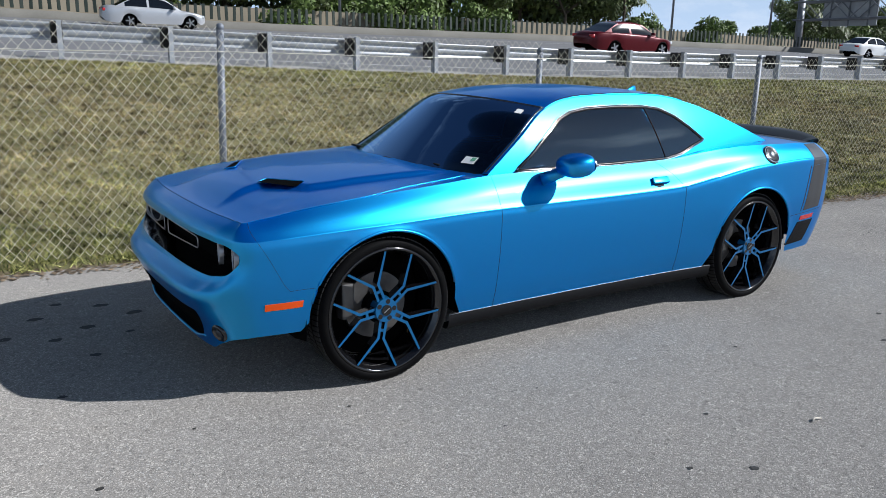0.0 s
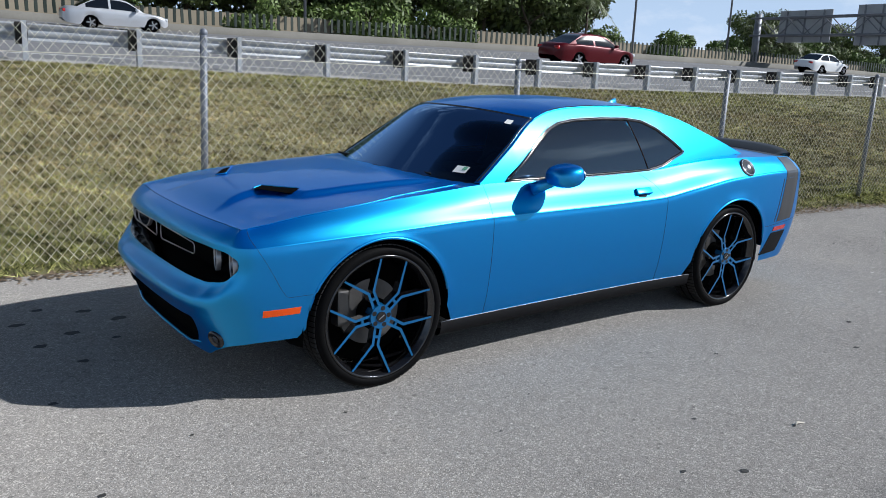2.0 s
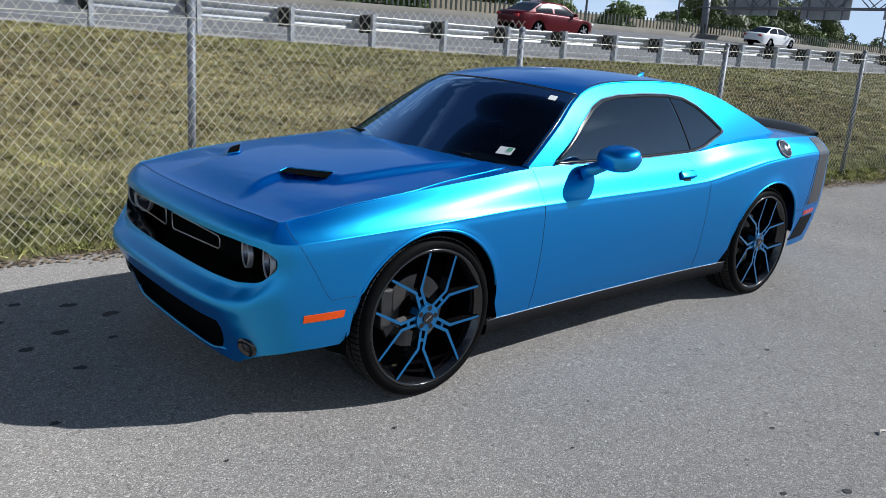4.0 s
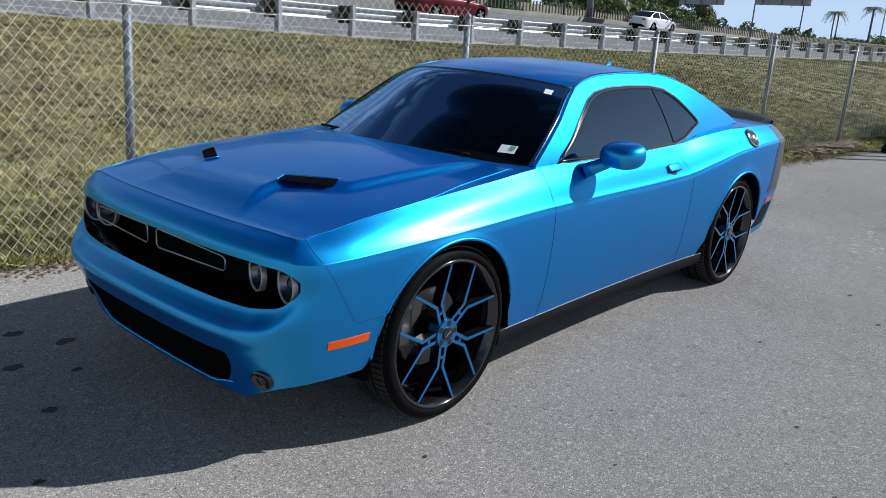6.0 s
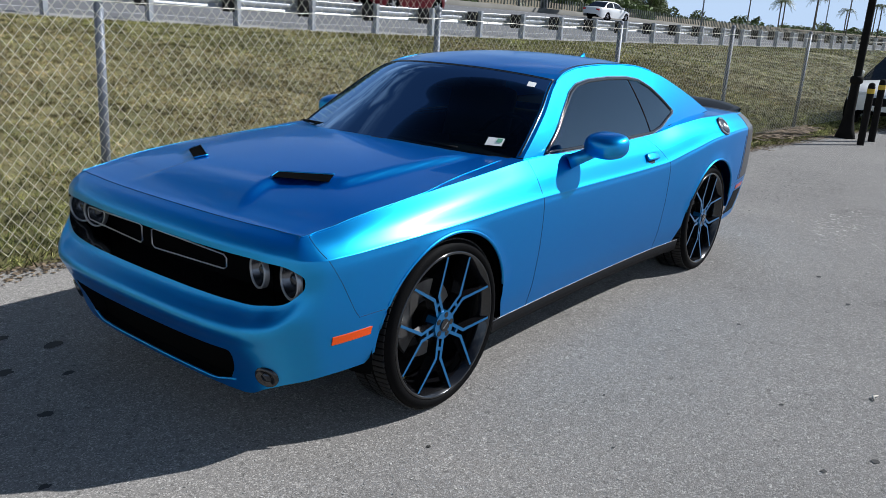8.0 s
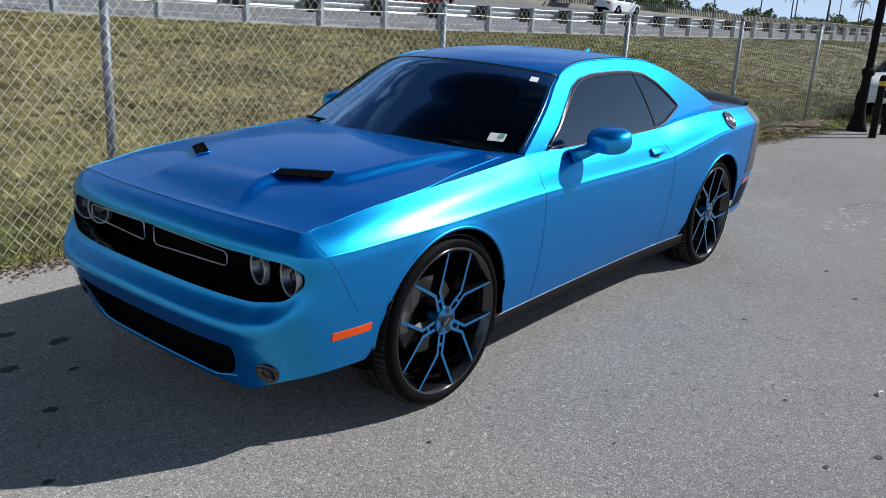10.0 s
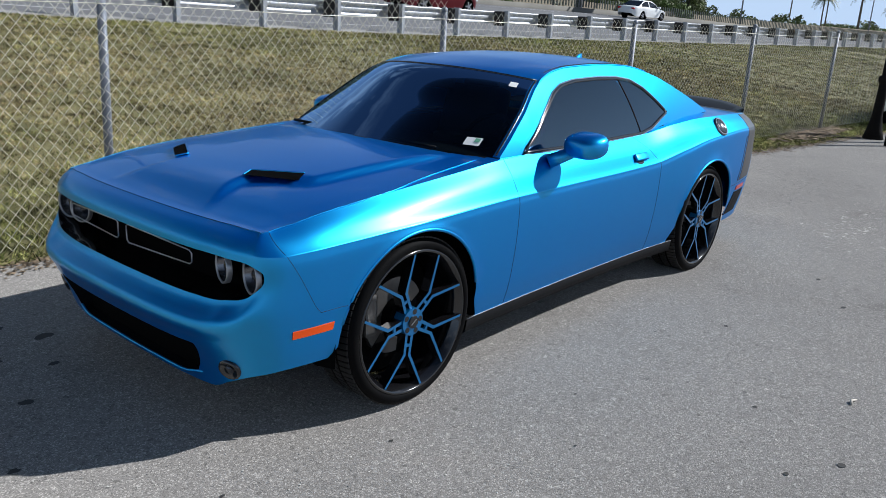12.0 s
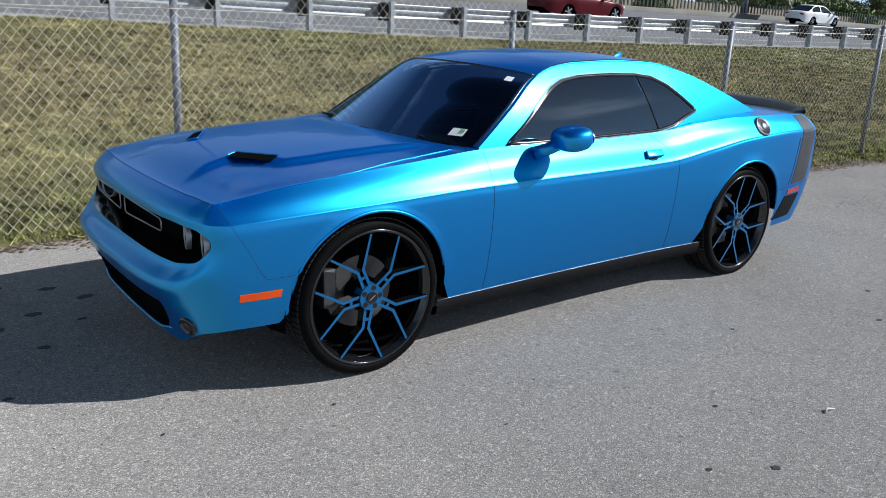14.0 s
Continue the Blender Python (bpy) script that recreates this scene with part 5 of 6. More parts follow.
def on_lot(rng):
    return -3 + 11 * rng.random(), -3.4 + 5.0 * rng.random(), GROUND_Z + 0.001


scatter("leaf_litter", 9000, at_verge, 0.020, LITTER, "dry brown leaves and chips along the fence", "leaf litter", 3)
scatter("leaf_litter", 1500, lambda rng: (12.0 + rng.normal(0, 0.6), 1.05 + rng.normal(0, 0.14), GROUND_Z + 0.02 + 0.03 * rng.random()), 0.05, LITTER, "heap of dry brown leaves by the fence", "leaf litter", 4)
scatter("stone_chips", 16000, on_lot, 0.0045, CHIP, "pale stone chips in the asphalt", "gravel", 6)
scatter("gravel", 420, lambda rng: (6.9 + rng.normal(0, 0.9), -0.35 + rng.normal(0, 0.22), GROUND_Z + 0.001), 0.009, DARK_SPOT, "dark crumbs of broken asphalt", "gravel", 7)

scatter("scuffs", 260, lambda rng: (5.3 + rng.normal(0, 0.55), -1.28 + rng.normal(0, 0.16), GROUND_Z + 0.002), 0.016, CHIP, "pale chalky scuffs on the asphalt", "scuff marks", 9, 0.04)


def spot(x, y, r, seed):
    rng = np.random.default_rng(seed)
    v = [(x + r * (0.7 + 0.5 * rng.random()) * math.cos(k / 14 * 6.283) * 1.3, y + r * (0.7 + 0.5 * rng.random()) * math.sin(k / 14 * 6.283), GROUND_Z + 0.003) for k in range(14)]
    ob = mesh_part("stain", v, [tuple(range(14))], DARK_SPOT, ground, smooth=False)


for i, (x, y, r) in enumerate([(-1.44, -0.25, 0.022), (-1.20, 0.25, 0.035), (-1.35, 0.6, 0.04), (-1.15, 0.75, 0.05), (-1.4, 1.05, 0.045), (-1.0, 1.15, 0.05), (-1.25, 1.3, 0.04),
                               (-0.85, 0.9, 0.05), (-0.95, 0.55, 0.03), (-1.6, 0.75, 0.04), (-0.31, -1.05, 0.014), (-1.45, -1.21, 0.018), (0.85, -2.44, 0.03), (0.62, -2.3, 0.02),
                               (2.0, -1.5, 0.022), (1.1, -2.0, 0.018), (0.2, -1.6, 0.012), (0.6, -1.35, 0.012), (2.9, -1.9, 0.03), (3.4, -1.6, 0.03), (1.6, -1.25, 0.012), (-1.0, -0.9, 0.010)]):
    spot(x, y, r * (0.75 if x < -0.6 else 0.55), i)
TWIG = material("pale_twig", (0.5, 0.46, 0.4), rough=0.9)
tagged(mesh_part("twig", *tube([(1.46, -2.32, GROUND_Z + 0.006), (1.49, -2.31, GROUND_Z + 0.012), (1.53, -2.325, GROUND_Z + 0.006)], [0.004, 0.007, 0.003], 5), TWIG), "small pale broken twig lying on the asphalt", "twig")

# ---- median barrier with dark glare blades, and a tan wall beyond the far lanes
TAN = material("tan_wall", (0.30, 0.255, 0.185), rough=0.9, vary=0.4, scale=0.5, fine=0.2, fine_scale=9)
BLADE_GREEN = material("dark_green_plastic", (0.020, 0.030, 0.022), rough=0.6, each=0.2)
DARK_GREEN = material("dark_hedge", (0.018, 0.024, 0.014), rough=0.95, vary=0.6, scale=3)
WALL_V = 42.0
BARRIER = material("median_concrete", (0.20, 0.19, 0.165), rough=0.9, vary=0.5, scale=0.6, fine=0.3, fine_scale=12)
screen = empty("glare_screen", SITE, "row of dark green upright blades on the median barrier", "glare screen")
bm = bmesh.new()
add_box(bm, (0.17, 0.05, 0.80), (0, 0, 0.40), 0.02)
blade0 = part("blade", bm, BLADE_GREEN, screen)
BOARD_STEP = 0.42
for k in range(295):
    u = -10 + BOARD_STEP * k
    o = blade0 if k == 0 else new("blade", blade0.data)
    o.parent = screen
    o.matrix_local = pose(u, WALL_V - 0.7, road_z(u, WALL_V) + 0.42 + 0.02 * math.sin(k * 7.3), random.uniform(-2, 2), random.uniform(-2, 2), random.uniform(-12, 12))
v, f = [], []
for k in range(420):
    u = -10 + BOARD_STEP * (295 + k)
    z = road_z(u, WALL_V) + 0.42
    b = len(v)
    for du in (-0.085, 0.085):
        for dv in (-0.025, 0.025):
            for dz in (0, 0.8):
                v.append((u + du, WALL_V - 0.7 + dv, z + dz))
    f += [tuple(b + i for i in q) for q in ((0, 1, 3, 2), (4, 6, 7, 5), (0, 4, 5, 1), (2, 3, 7, 6), (1, 5, 7, 3))]
tagged(mesh_part("blades_far", v, f, BLADE_GREEN, screen, smooth=False), kind="stuff")
grid_mesh("far_road", us, [WALL_V, 46, 50, 54, 58], lambda u, w: road_z(u, WALL_V), ROAD, "far carriageway beyond the median barrier", "road")
v, f = [], []
us_w = [u for u in us if -200 < u < 420]
for u in us_w:
    z = road_z(u, WALL_V)
    for dv, dz in ((0.0, -0.3), (0.0, 2.05), (0.25, 2.05), (0.25, -0.3)):
        v.append(site(u, 57.5 + dv, z + dz))
for i in range(len(us_w) - 1):
    for k in range(3):
        f.append((i * 4 + k, (i + 1) * 4 + k, (i + 1) * 4 + k + 1, i * 4 + k + 1))
tagged(mesh_part("noise_wall", v, f, TAN, smooth=False), "long low tan wall beyond the far lanes", "wall", kind="structure")
grid_mesh("median_barrier", us_near, [WALL_V - 0.9, WALL_V - 0.85, WALL_V - 0.6, WALL_V - 0.55], lambda u, w: road_z(u, w) + (0.40 if WALL_V - 0.87 < w < WALL_V - 0.57 else 0.0), BARRIER, "low concrete median barrier between the carriageways", "barrier")
grid_mesh("verge", us, [57.6, 60, 90, 200, 600], lambda u, w: road_z(u, WALL_V) - 0.05 - 0.004 * max(w - 60, 0) * (1 if w < 200 else 1.2), GRASS, "grassy land beyond the far fence", "grass")

# ---- lane lines
LINE = material("white_road_paint", (0.7, 0.7, 0.68), rough=0.8, vary=0.4, scale=3)
for w in (14.2, 36.5):
    grid_mesh("lane_line", us_near, [w, w + 0.13], lambda u, q: road_z(u, q) + 0.006, LINE, "white painted edge line on the highway", "road marking")

# ---- trees
LEAF = material("tree_leaves", (0.115, 0.150, 0.045), rough=0.55, each=0.65, vary=0.5, scale=0.5, second=(0.055, 0.080, 0.024))
LEAF_LIGHT = material("bush_leaves", (0.10, 0.15, 0.03), rough=0.6, each=0.55)
PALM_LEAF = material("palm_leaves", (0.11, 0.135, 0.05), rough=0.5, each=0.4)
BARK = material("bark", (0.10, 0.08, 0.06), rough=0.95, vary=0.6, scale=6, bump=0.6, bump_scale=20)


def crown_mesh(name, rx, rz, n, leaf, seed, mat, lumps=16):
    rng = np.random.default_rng(seed)
    cs = []
    for i in range(lumps):
        a, q = rng.random() * 6.283, rng.random() ** 0.5
        cs.append((rx * 0.75 * q * math.cos(a), rx * 0.75 * q * math.sin(a), rz * (rng.random() * 1.5 - 0.75), rx * (0.26 + 0.22 * rng.random())))
    verts, faces = [], []
    for i in range(n):
        c = cs[int(rng.integers(lumps))]
        d = rng.normal(0, 1, 3)
        d /= np.linalg.norm(d)
        r = c[3] * (0.72 + 0.36 * rng.random())
        p = np.array(c[:3]) + d * r * np.array((1, 1, 0.8))
        t1 = rng.normal(0, 1, 3)
        t1 /= np.linalg.norm(t1)
        t2 = np.cross(t1, d)
        t2 /= max(np.linalg.norm(t2), 1e-3)
        s = leaf * (0.6 + 0.8 * rng.random())
        b = len(verts)
        verts += [tuple(p - t1 * s), tuple(p + t2 * s * 0.45), tuple(p + t1 * s), tuple(p - t2 * s * 0.45)]
        faces.append((b, b + 1, b + 2, b + 3))
    me = bpy.data.meshes.new(name)
    me.from_pydata(verts, [], faces)
    me.materials.append(mat)
    return me


def trunk_mesh(h, r, seed, limbs=5):
    rng = np.random.default_rng(seed)
    v, f = tube([(0, 0, -0.3), (0.04, 0.02, h * 0.4), (0.1, -0.05, h * 0.8), (0.05, 0, h * 1.15)], [r * 1.3, r, r * 0.75, r * 0.4], 8)
    for k in range(limbs):
        a = k * 6.283 / limbs + rng.random()
        ln = h * (0.5 + 0.4 * rng.random())
        z0 = h * (0.55 + 0.3 * rng.random())
        v2, f2 = tube([(0, 0, z0), (math.cos(a) * ln * 0.5, math.sin(a) * ln * 0.5, z0 + ln * 0.4), (math.cos(a) * ln * 0.8, math.sin(a) * ln * 0.8, z0 + ln * 0.95)], [r * 0.55, r * 0.35, r * 0.12], 6)
        b = len(v)
        v, f = v + v2, f + [tuple(i + b for i in q) for q in f2]
    me = bpy.data.meshes.new("trunk")
    me.from_pydata([tuple(p) for p in v], [], f)
    me.materials.append(BARK)
    return me


crowns = [crown_mesh("crown", 3.6, 3.4, 11000, 0.18, 11 + k, LEAF, 26) for k in range(3)]
bushes = [crown_mesh("crown", 1.7, 1.2, 4200, 0.125, 31 + k, LEAF_LIGHT, 16) for k in range(2)]
trunks = [trunk_mesh(4.2, 0.22, 50 + k) for k in range(2)]


def tree(u, v, size, k, label="broad dark green tree beyond the highway"):
    root = empty("tree", SITE @ pose(u, v, road_z(u, WALL_V) - 0.15, 0, 0, k * 77), label, "tree", "trees beyond the highway")
    root.scale = (size, size, size)
    o = new("trunk", trunks[k % 2])
    o.parent = root
    o = new("crown", crowns[k % 3])
    o.parent = root
    o.location = (0, 0, 5.4)


def bush(u, v, size, k):
    root = empty("bush", SITE @ pose(u, v, road_z(u, WALL_V) - 0.1, 0, 0, k * 53), "light green leafy bush beyond the highway", "bush", "bushes beyond the highway")
    root.scale = (size, size, size)
    o = new("crown", bushes[k % 2])
    o.parent = root
    o.location = (0, 0, 1.1)
    o = new("trunk", trunks[k % 2])
    o.parent = root
    o.scale = (0.28, 0.28, 0.28)


# dense dark foliage of the wood behind the far lanes
rng = np.random.default_rng(9)
verts, faces = [], []
for i in range(26000):
    u = -35 + 86 * rng.random()
    top = 9.5 + 1.6 * math.sin(u * 0.5) + 1.3 * math.sin(u * 1.3 + 1) - max(u - 40, 0) * 0.5
    w = 62 + 4.5 * rng.random() + 1.2 * math.sin(u * 0.9)
    p = np.array(site(u, w, road_z(u, WALL_V) + top * rng.random() ** 0.8))
    t1, t2 = rng.normal(0, 0.26, 3), rng.normal(0, 0.16, 3)
    b = len(verts)
    verts += [tuple(p - t1), tuple(p + t2), tuple(p + t1), tuple(p - t2)]
    faces.append((b, b + 1, b + 2, b + 3))
tagged(mesh_part("wood_foliage", verts, faces, LEAF, smooth=False), "dense dark green foliage of a wood behind the wall", "woods", kind="stuff")
for k, (u, w, s) in enumerate([(-6, 48, 1.1), (-1, 50, 1.25), (5, 51, 1.0), (9, 47, 1.0), (13, 50, 1.25), (17, 48, 1.05), (21, 51, 1.3), (25, 48, 1.15), (29, 50, 1.35), (33, 48.5, 1.2),
                               (37, 51, 1.3), (40.5, 49, 1.1), (44, 52, 1.2), (-12, 50, 1.2), (2, 56, 1.5), (16, 58, 1.5), (30, 58, 1.6), (41, 58, 1.4)]):
    tree(u * 1.22 - 1, w + 12.5, s * 1.12, k)
for k, (u, w, s) in enumerate([(8, 44.5, 0.9), (15, 44.5, 1.1), (19, 45, 1.3), (23, 44.5, 1.5), (27, 44.6, 1.6), (30, 44.8, 1.3), (48, 46, 1.3), (53, 46, 1.2), (57, 47, 1.4), (74, 47, 1.6), (80, 48, 1.7), (86, 47, 1.5), (66, 47, 1.4)]):
    bush(u * 1.2, w + 11.6 if k % 2 else w + 14.5, s * 1.2, k)
for k, (u, w, s) in enumerate([(72, 52, 0.85), (79, 54, 0.95), (86, 52, 0.9), (94, 54, 0.95), (48.0, 52, 1.05), (104, 56, 0.9)]):
    tree(u * 1.15, w + 10, s, k + 4, "rounded green tree beyond the overhead sign")


def frond_mesh(seed):
    rng = np.random.default_rng(seed)
    verts, faces = [], []
    for i in range(22):
        a, up = rng.random() * 6.283, 0.1 + 0.95 * rng.random()
        ln = 1.9 + 0.6 * rng.random()
        pts = []
        for k in range(9):
            q = k / 8
            r = ln * q * math.cos(up * 0.7)
            z = ln * (q * math.sin(up) - (0.75 + 0.3 * rng.random()) * q * q)
            pts.append(np.array((r * math.cos(a), r * math.sin(a), z)))
        side = np.array((-math.sin(a), math.cos(a), 0))
        for k in range(8):
            for sgn in (-1, 1):
                for h in (0.0, 0.5):
                    p = pts[k] * (1 - h) + pts[k + 1] * h
                    d = pts[k + 1] - pts[k]
                    tip = p + side * sgn * 0.42 * (1 - 0.5 * abs(k / 4 - 1)) + d * 0.5 - np.array((0, 0, 0.18))
                    b = len(verts)
                    verts += [tuple(p - d * 0.12), tuple(p + d * 0.12), tuple(tip)]
                    faces.append((b, b + 1, b + 2))
    me = bpy.data.meshes.new("fronds")
    me.from_pydata(verts, [], faces)
    me.materials.append(PALM_LEAF)
    return me


fronds = [frond_mesh(k) for k in (61, 62)]
stem = bpy.data.meshes.new("trunk")
sv2, sf2 = tube([(0, 0, -0.3), (0.06, 0, 2), (0.02, 0.05, 4), (0, 0, 6)], [0.2, 0.15, 0.13, 0.14], 8)
stem.from_pydata([tuple(p) for p in sv2], [], sf2)
stem.materials.append(BARK)


def palm(u, v, h, k, z0=None, spread=1.0):
    root = empty("palm_tree", SITE @ pose(u, v, (road_z(u, WALL_V) if z0 is None else z0) - 0.2, 0, 0, k * 71), "slender palm tree with drooping fronds", "palm tree", "palms beyond the highway")
    o = new("trunk", stem)
    o.parent = root
    o.scale = (1, 1, h / 6)
    o = new("fronds", fronds[k % 2])
    o.parent = root
    o.location = (0, 0, h)
    o.scale = (spread, spread, spread)


for k, (u, w, h, s) in enumerate([(72.3, 47, 4.8, 1.3), (75.5, 48, 4.2, 1.5), (67, 47, 2.3, 1.0), (48.0, 47, 5.2, 1.3), (79, 48, 3.4, 1.4), (82, 50, 3.5, 1.3)]):
    palm(u * 1.12, w + 12, h * 1.1, k, None, s * 1.15)
for k in range(14):
    palm(165 + 11 * (k % 7) + 6 * (k // 7), 62 - 3.2 * (k % 7) + 9 * (k // 7), 8.0 + (k * 37 % 5) * 0.8, k, 0.6, 1.1)

# low woods in the distance: many rounded crowns of leaves
rng = np.random.default_rng(8)
WOODS, PER = 340, 300
wu = 66 + 334 * rng.random(WOODS)
wv = 66 + 62 * rng.random(WOODS) ** 1.3
wh = (2.6 + 2.6 * rng.random(WOODS)) * np.clip(0.45 + 0.55 * ((wu + 2.4) / (wv + 3.4) - 1.3) / 0.12, 0.45, 1.0)
wr = 1.5 + 1.5 * rng.random(WOODS)
cen = np.array([site(u, w, road_z(u, WALL_V) - 0.5) for u, w in zip(wu, wv)])
d = rng.normal(0, 1, (WOODS, PER, 3))
d /= np.linalg.norm(d, axis=2, keepdims=True)
d *= (0.75 + 0.3 * rng.random((WOODS, PER, 1)))
p = cen[:, None, :] + d * np.stack([wr, wr, wh * 0.5], 1)[:, None, :] + np.stack([0 * wh, 0 * wh, wh * 0.5], 1)[:, None, :]
p = p.reshape(-1, 1, 3)
t1, t2 = rng.normal(0, 0.20, p.shape), rng.normal(0, 0.14, p.shape)
quads = np.concatenate([p - t1, p + t2, p + t1, p - t2], 1)
verts, faces = [tuple(q) for q in quads.reshape(-1, 3).tolist()], [(4 * k, 4 * k + 1, 4 * k + 2, 4 * k + 3) for k in range(len(quads))]
tagged(mesh_part("far_woods", verts, faces, LEAF, smooth=False), "low green woods in the distance", "woods", kind="stuff")

# ---- overhead sign gantry and street lamps
STEEL = material("grey_steel", (0.22, 0.23, 0.25), rough=0.5, metal=0.5, vary=0.4, scale=2)
SIGN_BACK = material("sign_back", (0.38, 0.39, 0.40), rough=0.5, metal=0.3, vary=0.3, scale=1.2)
G_U, G_V = 61.0, 44.0
gz = road_z(G_U, WALL_V)
gantry = empty("sign_gantry", SITE @ pose(G_U, G_V, gz - 0.3), "grey steel truss gantry carrying road signs seen from behind", "sign gantry")
bm = bmesh.new()
add_cyl(bm, 0.34, 0.30, (0, 0, 0), (0, 0, 5.0), 14)
part("column", bm, STEEL, gantry, smooth=True)
bm = bmesh.new()
add_cyl(bm, 0.34, 0.30, (0, -34, -2.2), (0, -34, 5.0), 14)
part("column", bm, STEEL, gantry, smooth=True)
for dx in (-0.6, 0.6):
    for z in (3.1, 4.6):
        bm = bmesh.new()
        add_cyl(bm, 0.08, 0.08, (dx, 0.3, z), (dx, -34.3, z), 8)
        part("chord", bm, STEEL, gantry)
for k in range(20):
    y0, y1 = -k * 1.7, -(k + 1) * 1.7
    for dx in (-0.6, 0.6):
        bm = bmesh.new()
        add_cyl(bm, 0.045, 0.045, (dx, y0, 3.1 if k % 2 else 4.6), (dx, y1, 4.6 if k % 2 else 3.1), 6)
        part("brace", bm, STEEL, gantry)
for y, wd, h in ((-4.2, 5.0, 2.7), (-11.0, 4.2, 3.2), (-18, 4.5, 3.0)):
    bm = bmesh.new()
    add_box(bm, (0.08, wd, h), (0.75, y, 3.9), 0.01)
    sgn_ob = part("sign_panel", bm, SIGN_BACK, gantry, "grey back of a road sign")
    for q in (-0.35, 0, 0.35):
        bm = bmesh.new()
        add_box(bm, (0.07, 0.10, h), (0.66, y + q * wd, 3.9))
        part("bracket", bm, STEEL, sgn_ob)


def street_lamp(u, v, h):
    root = empty("street_lamp", SITE @ pose(u, v, road_z(u, WALL_V) - 0.2), "tall slim grey street lamp with a curved arm", "street lamp", "lamps along the highway")
    mesh_part("pole", *tube([(0, 0, 0), (0, 0, h * 0.9), (0.1, -0.3, h), (0.2, -1.6, h + 0.35)], [0.10, 0.075, 0.06, 0.05], 8), STEEL, root)
    bm = bmesh.new()
    add_box(bm, (0.22, 0.7, 0.12), (0.2, -1.9, h + 0.35), 0.04)
    part("lamp_head", bm, SIGN_BACK, root)


street_lamp(46.2, 44.5, 8.5)
street_lamp(59.0, 45.5, 10)
street_lamp(17.5, 44, 8)
street_lamp(95.0, 44.5, 10)
street_lamp(140.0, 44.5, 10)


# ---- other cars
def car_paint(name, color, metal=0.3):
    return material(name, color, rough=0.35, metal=metal, coat=0.2, spec=0.25)


HUBCAP = material("alloy_grey", (0.42, 0.42, 0.44), rough=0.35, metal=0.8)
LAMP_CLEAR = material("lamp_glass", (0.6, 0.62, 0.64), rough=0.15, coat=0.6)


def sedan(m, color, label, L=4.75, W=1.82, H=1.45, boxy=0.0):
    """A four-door car, nose towards -x, standing on z = 0."""
    root = empty("sedan", m, label, "car", "cars on and beside the highway")
    k = L / 4.75
    belt_c = curve([(0, 0.60), (0.15, 0.68), (1.2, 0.86), (1.5, 0.90), (3.6, 0.98), (4.4, 0.97), (4.65, 0.90), (4.75, 0.7)])
    half = curve([(0, 0.52), (0.12, 0.70), (0.5, 0.86), (1.2, 0.91), (3.6, 0.91), (4.4, 0.84), (4.65, 0.72), (4.75, 0.58)])
    under = curve([(0, 0.34), (0.2, 0.24), (0.6, 0.22), (4.2, 0.22), (4.6, 0.3), (4.75, 0.45)])
    xs = sorted(set([0, 0.04, 0.12, 0.25] + [0.42 + 0.34 * (1 - math.cos(i / 10 * math.pi)) for i in range(11)] + list(np.arange(1.2, 3.2, 0.2)) + [3.2 + 0.34 * (1 - math.cos(i / 10 * math.pi)) for i in range(11)] + [4.0, 4.2, 4.4, 4.58, 4.7, 4.75]))
    v, f = [], []
    for x in xs:
        zl = under(x)
        for c in (0.76, 3.54):
            if abs(x - c) < 0.345:
                zl = max(zl, 0.32 + math.sqrt(0.345 ** 2 - (x - c) ** 2))
        b, w = belt_c(x), half(x) * W / 1.82
        for q, o in ((0.0, 0.03), (0.35, 0.005), (0.7, 0.0), (0.9, 0.02), (1.0, 0.07)):
            v.append((x * k, -(w - o), zl + (b - zl) * q))
        v.append((x * k, -(w * 0.5), b + 0.03))
        v.append((x * k, w * 0.5, b + 0.03))
        for q, o in ((1.0, 0.07), (0.9, 0.02), (0.7, 0.0), (0.35, 0.005), (0.0, 0.03)):
            v.append((x * k, w - o, zl + (b - zl) * q))
    n = 12
    for i in range(len(xs) - 1):
        for j in range(n - 1):
            f.append((i * n + j, i * n + j + 1, (i + 1) * n + j + 1, (i + 1) * n + j))
    f += [tuple(reversed(range(n))), tuple(range((len(xs) - 1) * n, len(xs) * n))]
    body = mesh_part("body", v, f, color, root)
    top = curve([(1.15, 0.86), (1.55, 1.12), (1.95, 1.36), (2.4, H - 0.01), (2.9, H), (3.3, H - 0.06), (3.75, 1.18), (4.15, 0.98)])
    v, f = [], []
    xs2 = list(np.linspace(1.15, 4.15, 31))
    for x in xs2:
        b, t = belt_c(x) - 0.01, max(top(x), belt_c(x))
        w = half(x) * W / 1.82 - 0.07
        for q in (0, 0.3, 0.6, 0.85, 1.0):
            v.append((x * k, -(w - 0.26 * (t - b) / 0.5 * q ** 1.2), b + (t - b) * q))
        v.append((x * k, 0, b + (t - b) * 1.0 + 0.03 * (t - b)))
        for q in (1.0, 0.85, 0.6, 0.3, 0):
            v.append((x * k, w - 0.26 * (t - b) / 0.5 * q ** 1.2, b + (t - b) * q))
    n = 11
    gl, pa = [], []
    for i in range(30):
        for j in range(n - 1):
            q = (i * n + j, i * n + j + 1, (i + 1) * n + j + 1, (i + 1) * n + j)
            x = xs2[i]
            side = j in (0, 1, 2, 7, 8, 9)
            pillar = abs(x - 2.65) < 0.06 or x > 3.75 or x < 1.45
            roof_ = not side and 2.0 < x < 3.2
            (pa if roof_ or (side and pillar) or j in (3, 6) else gl).append(q)
    mesh_part("roof", *keep_used(v, pa), color, root)
    mesh_part("window", *keep_used(v, gl), DARK_GLASS, root)
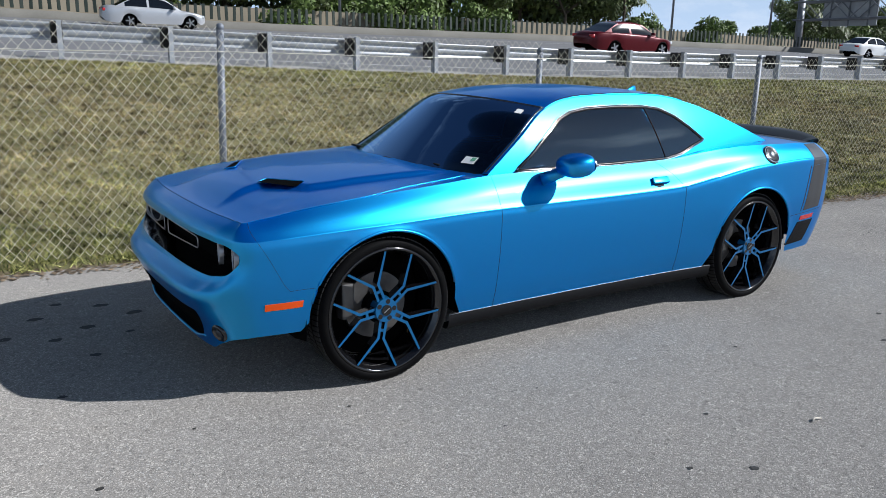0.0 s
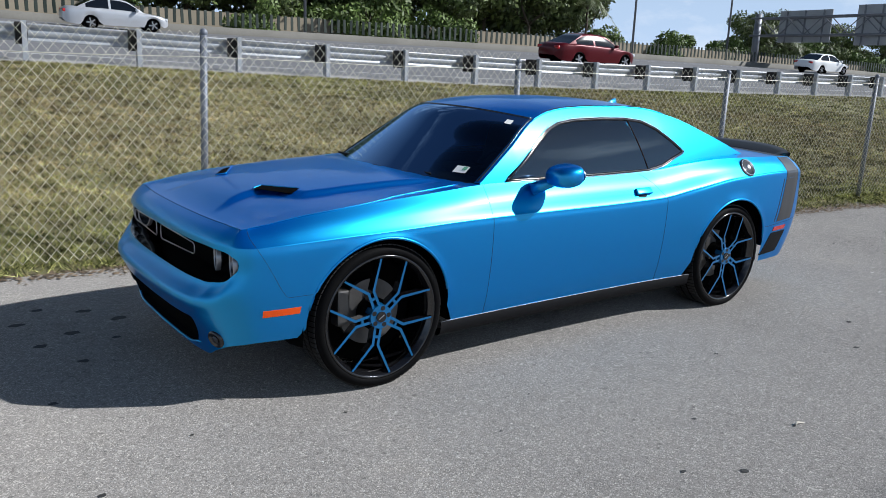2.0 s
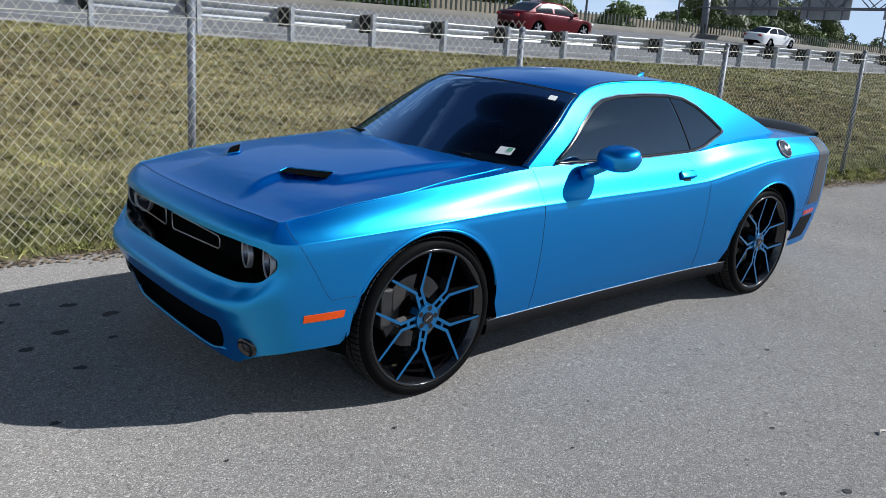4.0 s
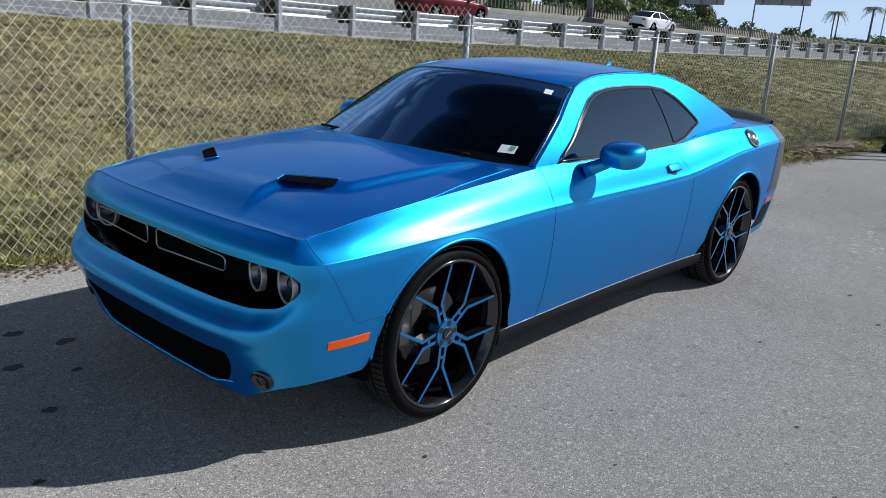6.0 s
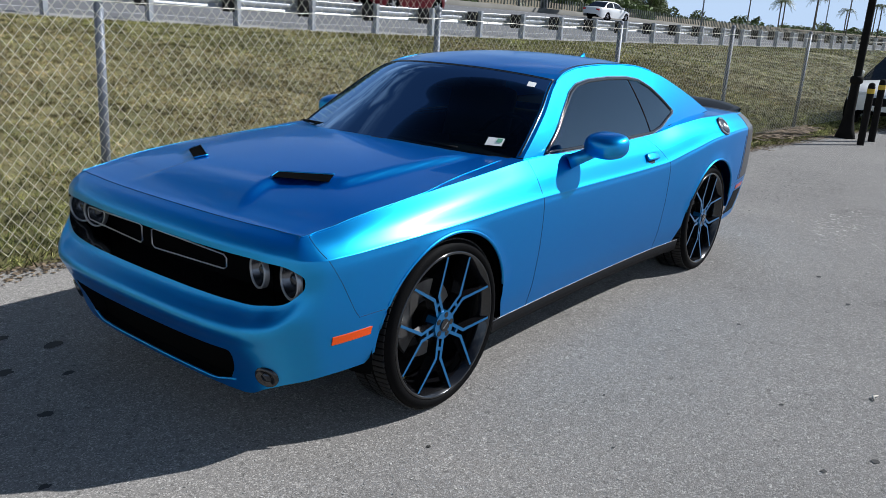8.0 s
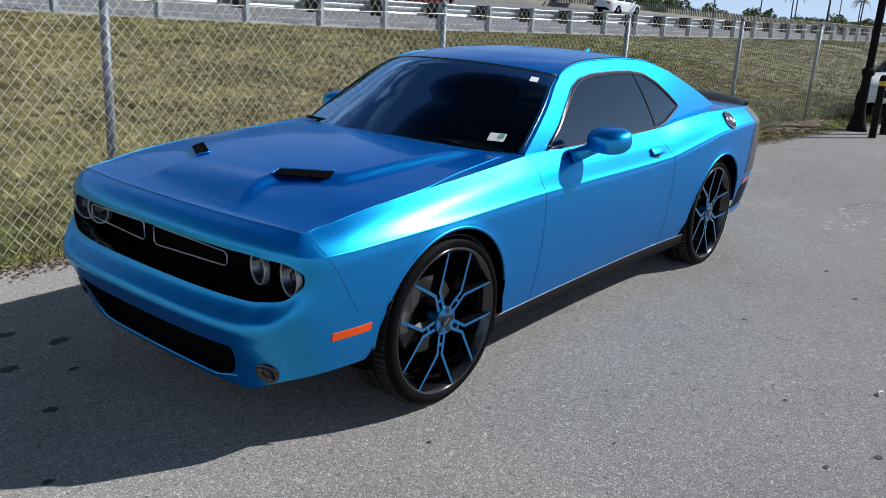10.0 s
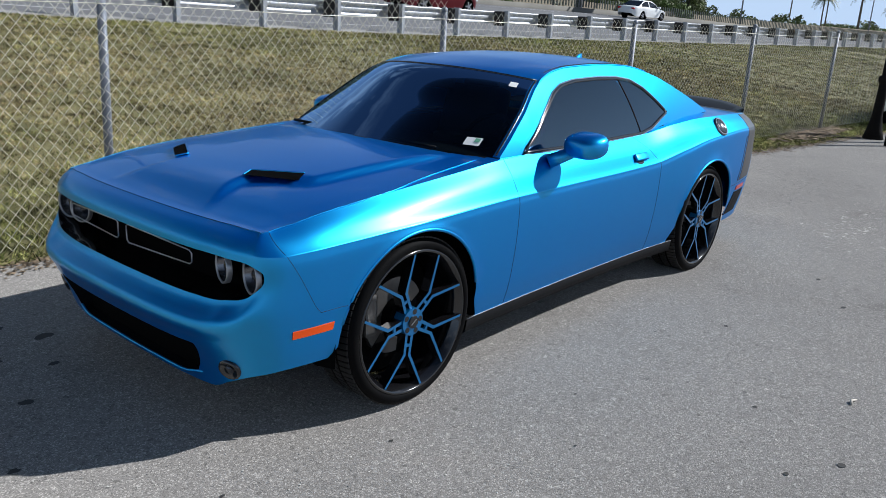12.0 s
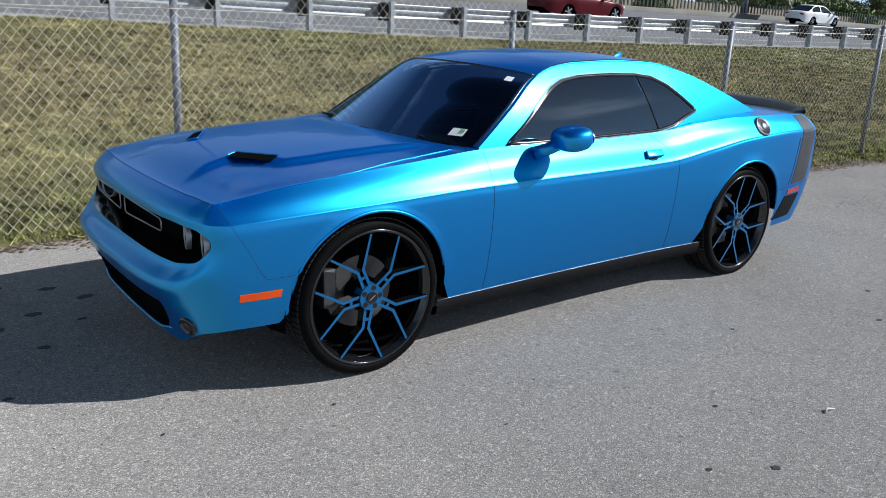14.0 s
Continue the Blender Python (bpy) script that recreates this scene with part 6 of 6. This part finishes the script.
    for c in (0.76, 3.54):
        for sgn in (-1, 1):
            wv, wf = lathe([(0.2, -0.10), (0.30, -0.105), (0.325, -0.08), (0.325, 0.08), (0.30, 0.105)], 24)
            ty = mesh_part("wheel", wv, wf, RUBBER, root)
            ty.location = (c * k, sgn * (W / 2 - 0.13), 0.325)
            bm = bmesh.new()
            for q in range(5):
                a = q * math.tau / 5
                add_box(bm, (0.055, 0.02, 0.2), (0.11 * math.cos(a), sgn * 0.085, 0.11 * math.sin(a)), 0.0, Euler((0, math.pi / 2 - a, 0)).to_matrix())
            part("rim", bm, HUBCAP, ty)
            bm = bmesh.new()
            add_cyl(bm, 0.21, 0.21, (0, sgn * 0.05, 0), (0, sgn * 0.06, 0), 20)
            part("rim_back", bm, BLACK_PLASTIC, ty)
    for sgn in (-1, 1):
        for nm, x, z, mat, sz in (("headlight", 0.14, 0.62, LAMP_CLEAR, (0.16, 0.34, 0.13)), ("tail_light", 4.66, 0.80, RED, (0.12, 0.30, 0.14)), ("mirror", 1.52, 0.98, color, (0.12, 0.2, 0.13))):
            bm = bmesh.new()
            add_box(bm, sz, (x * k, sgn * (0.56 if nm == "headlight" else 0.6 if nm == "tail_light" else 0.99) * W / 1.82, z), 0.03)
            part(nm, bm, mat, root, smooth=True)
    bm = bmesh.new()
    add_box(bm, (0.05, 0.8, 0.16), (0.015 * k, 0, 0.52), 0.02)
    part("grille", bm, BLACK_PLASTIC, root)
    bm = bmesh.new()
    add_box(bm, (3.6 * k, 1.5, 0.3), (2.3 * k, 0, 0.38))
    part("underside", bm, BLACK_DEEP, root)
    return root


def on_road(u, v, turn):
    m = SITE @ pose(u, v, road_z(u, v), 0, 0, turn)
    return m @ Matrix.Rotation(math.atan(bank(u)) * (1 if turn == 0 else -1), 4, "X")


sedan(on_road(7.6, 37.6, 180), car_paint("silver_paint", (0.55, 0.56, 0.58), 0.5), "silver four-door sedan on the far lane of the highway")
sedan(on_road(26.2, 24.6, 180), car_paint("dark_red_paint", (0.085, 0.002, 0.006), 0.2), "dark red four-door sedan on the highway", 4.85)
sedan(on_road(57, 33, 180), car_paint("white_paint", (0.75, 0.76, 0.76), 0.0), "white four-door sedan far along the highway")
sedan(pose(14.7, 0.02, GROUND_Z, 0, 0, -3), car_paint("parked_white_paint", (0.72, 0.73, 0.73), 0.0), "white car parked beyond the bollards beside the fence", 4.7)

# ---- dark pole and bollards at the end of the lot
POLE = material("dark_timber", (0.007, 0.0065, 0.006), rough=0.9, spec=0.15, vary=0.5, scale=5, second=(0.014, 0.012, 0.011), bump=0.5, bump_scale=25)
YELLOW = material("yellow_paint", (0.60, 0.40, 0.03), rough=0.6, vary=0.4, scale=12)
mesh_ob = mesh_part("utility_pole", *tube([(12.62, 0.24, GROUND_Z - 0.1), (12.62, 0.24, 0.12), (12.63, 0.24, 0.35), (12.64, 0.235, 0.9), (12.65, 0.23, 1.0), (12.66, 0.22, 3), (12.7, 0.20, 9)], [0.20, 0.13, 0.085, 0.072, 0.064, 0.060, 0.056], 14), POLE)
tagged(mesh_ob, "dark weathered timber utility pole with a flared base", "utility pole")
mesh_part("collar", *tube([(12.645, 0.232, 0.90), (12.646, 0.232, 0.94), (12.647, 0.231, 1.00), (12.648, 0.231, 1.03)], [0.085, 0.105, 0.105, 0.080], 14), POLE, mesh_ob)
for x, y, h in ((11.82, -0.17, 0.98), (12.5, -0.20, 1.02)):
    root = empty("bollard", pose(x, y, GROUND_Z), "dark steel bollard with a yellow band near its rounded top", "bollard", "bollards at the end of the lot")
    mesh_part("post", *lathe([(0.056, 0.0), (0.055, h - 0.16), (0.055, h - 0.05), (0.046, h), (0.025, h + 0.018), (0.0, h + 0.022)], 20, "z"), POLE, root)
    mesh_part("band", *lathe([(0.056, h - 0.15), (0.0575, h - 0.145), (0.0575, h - 0.08), (0.056, h - 0.075)], 20, "z"), YELLOW, root)
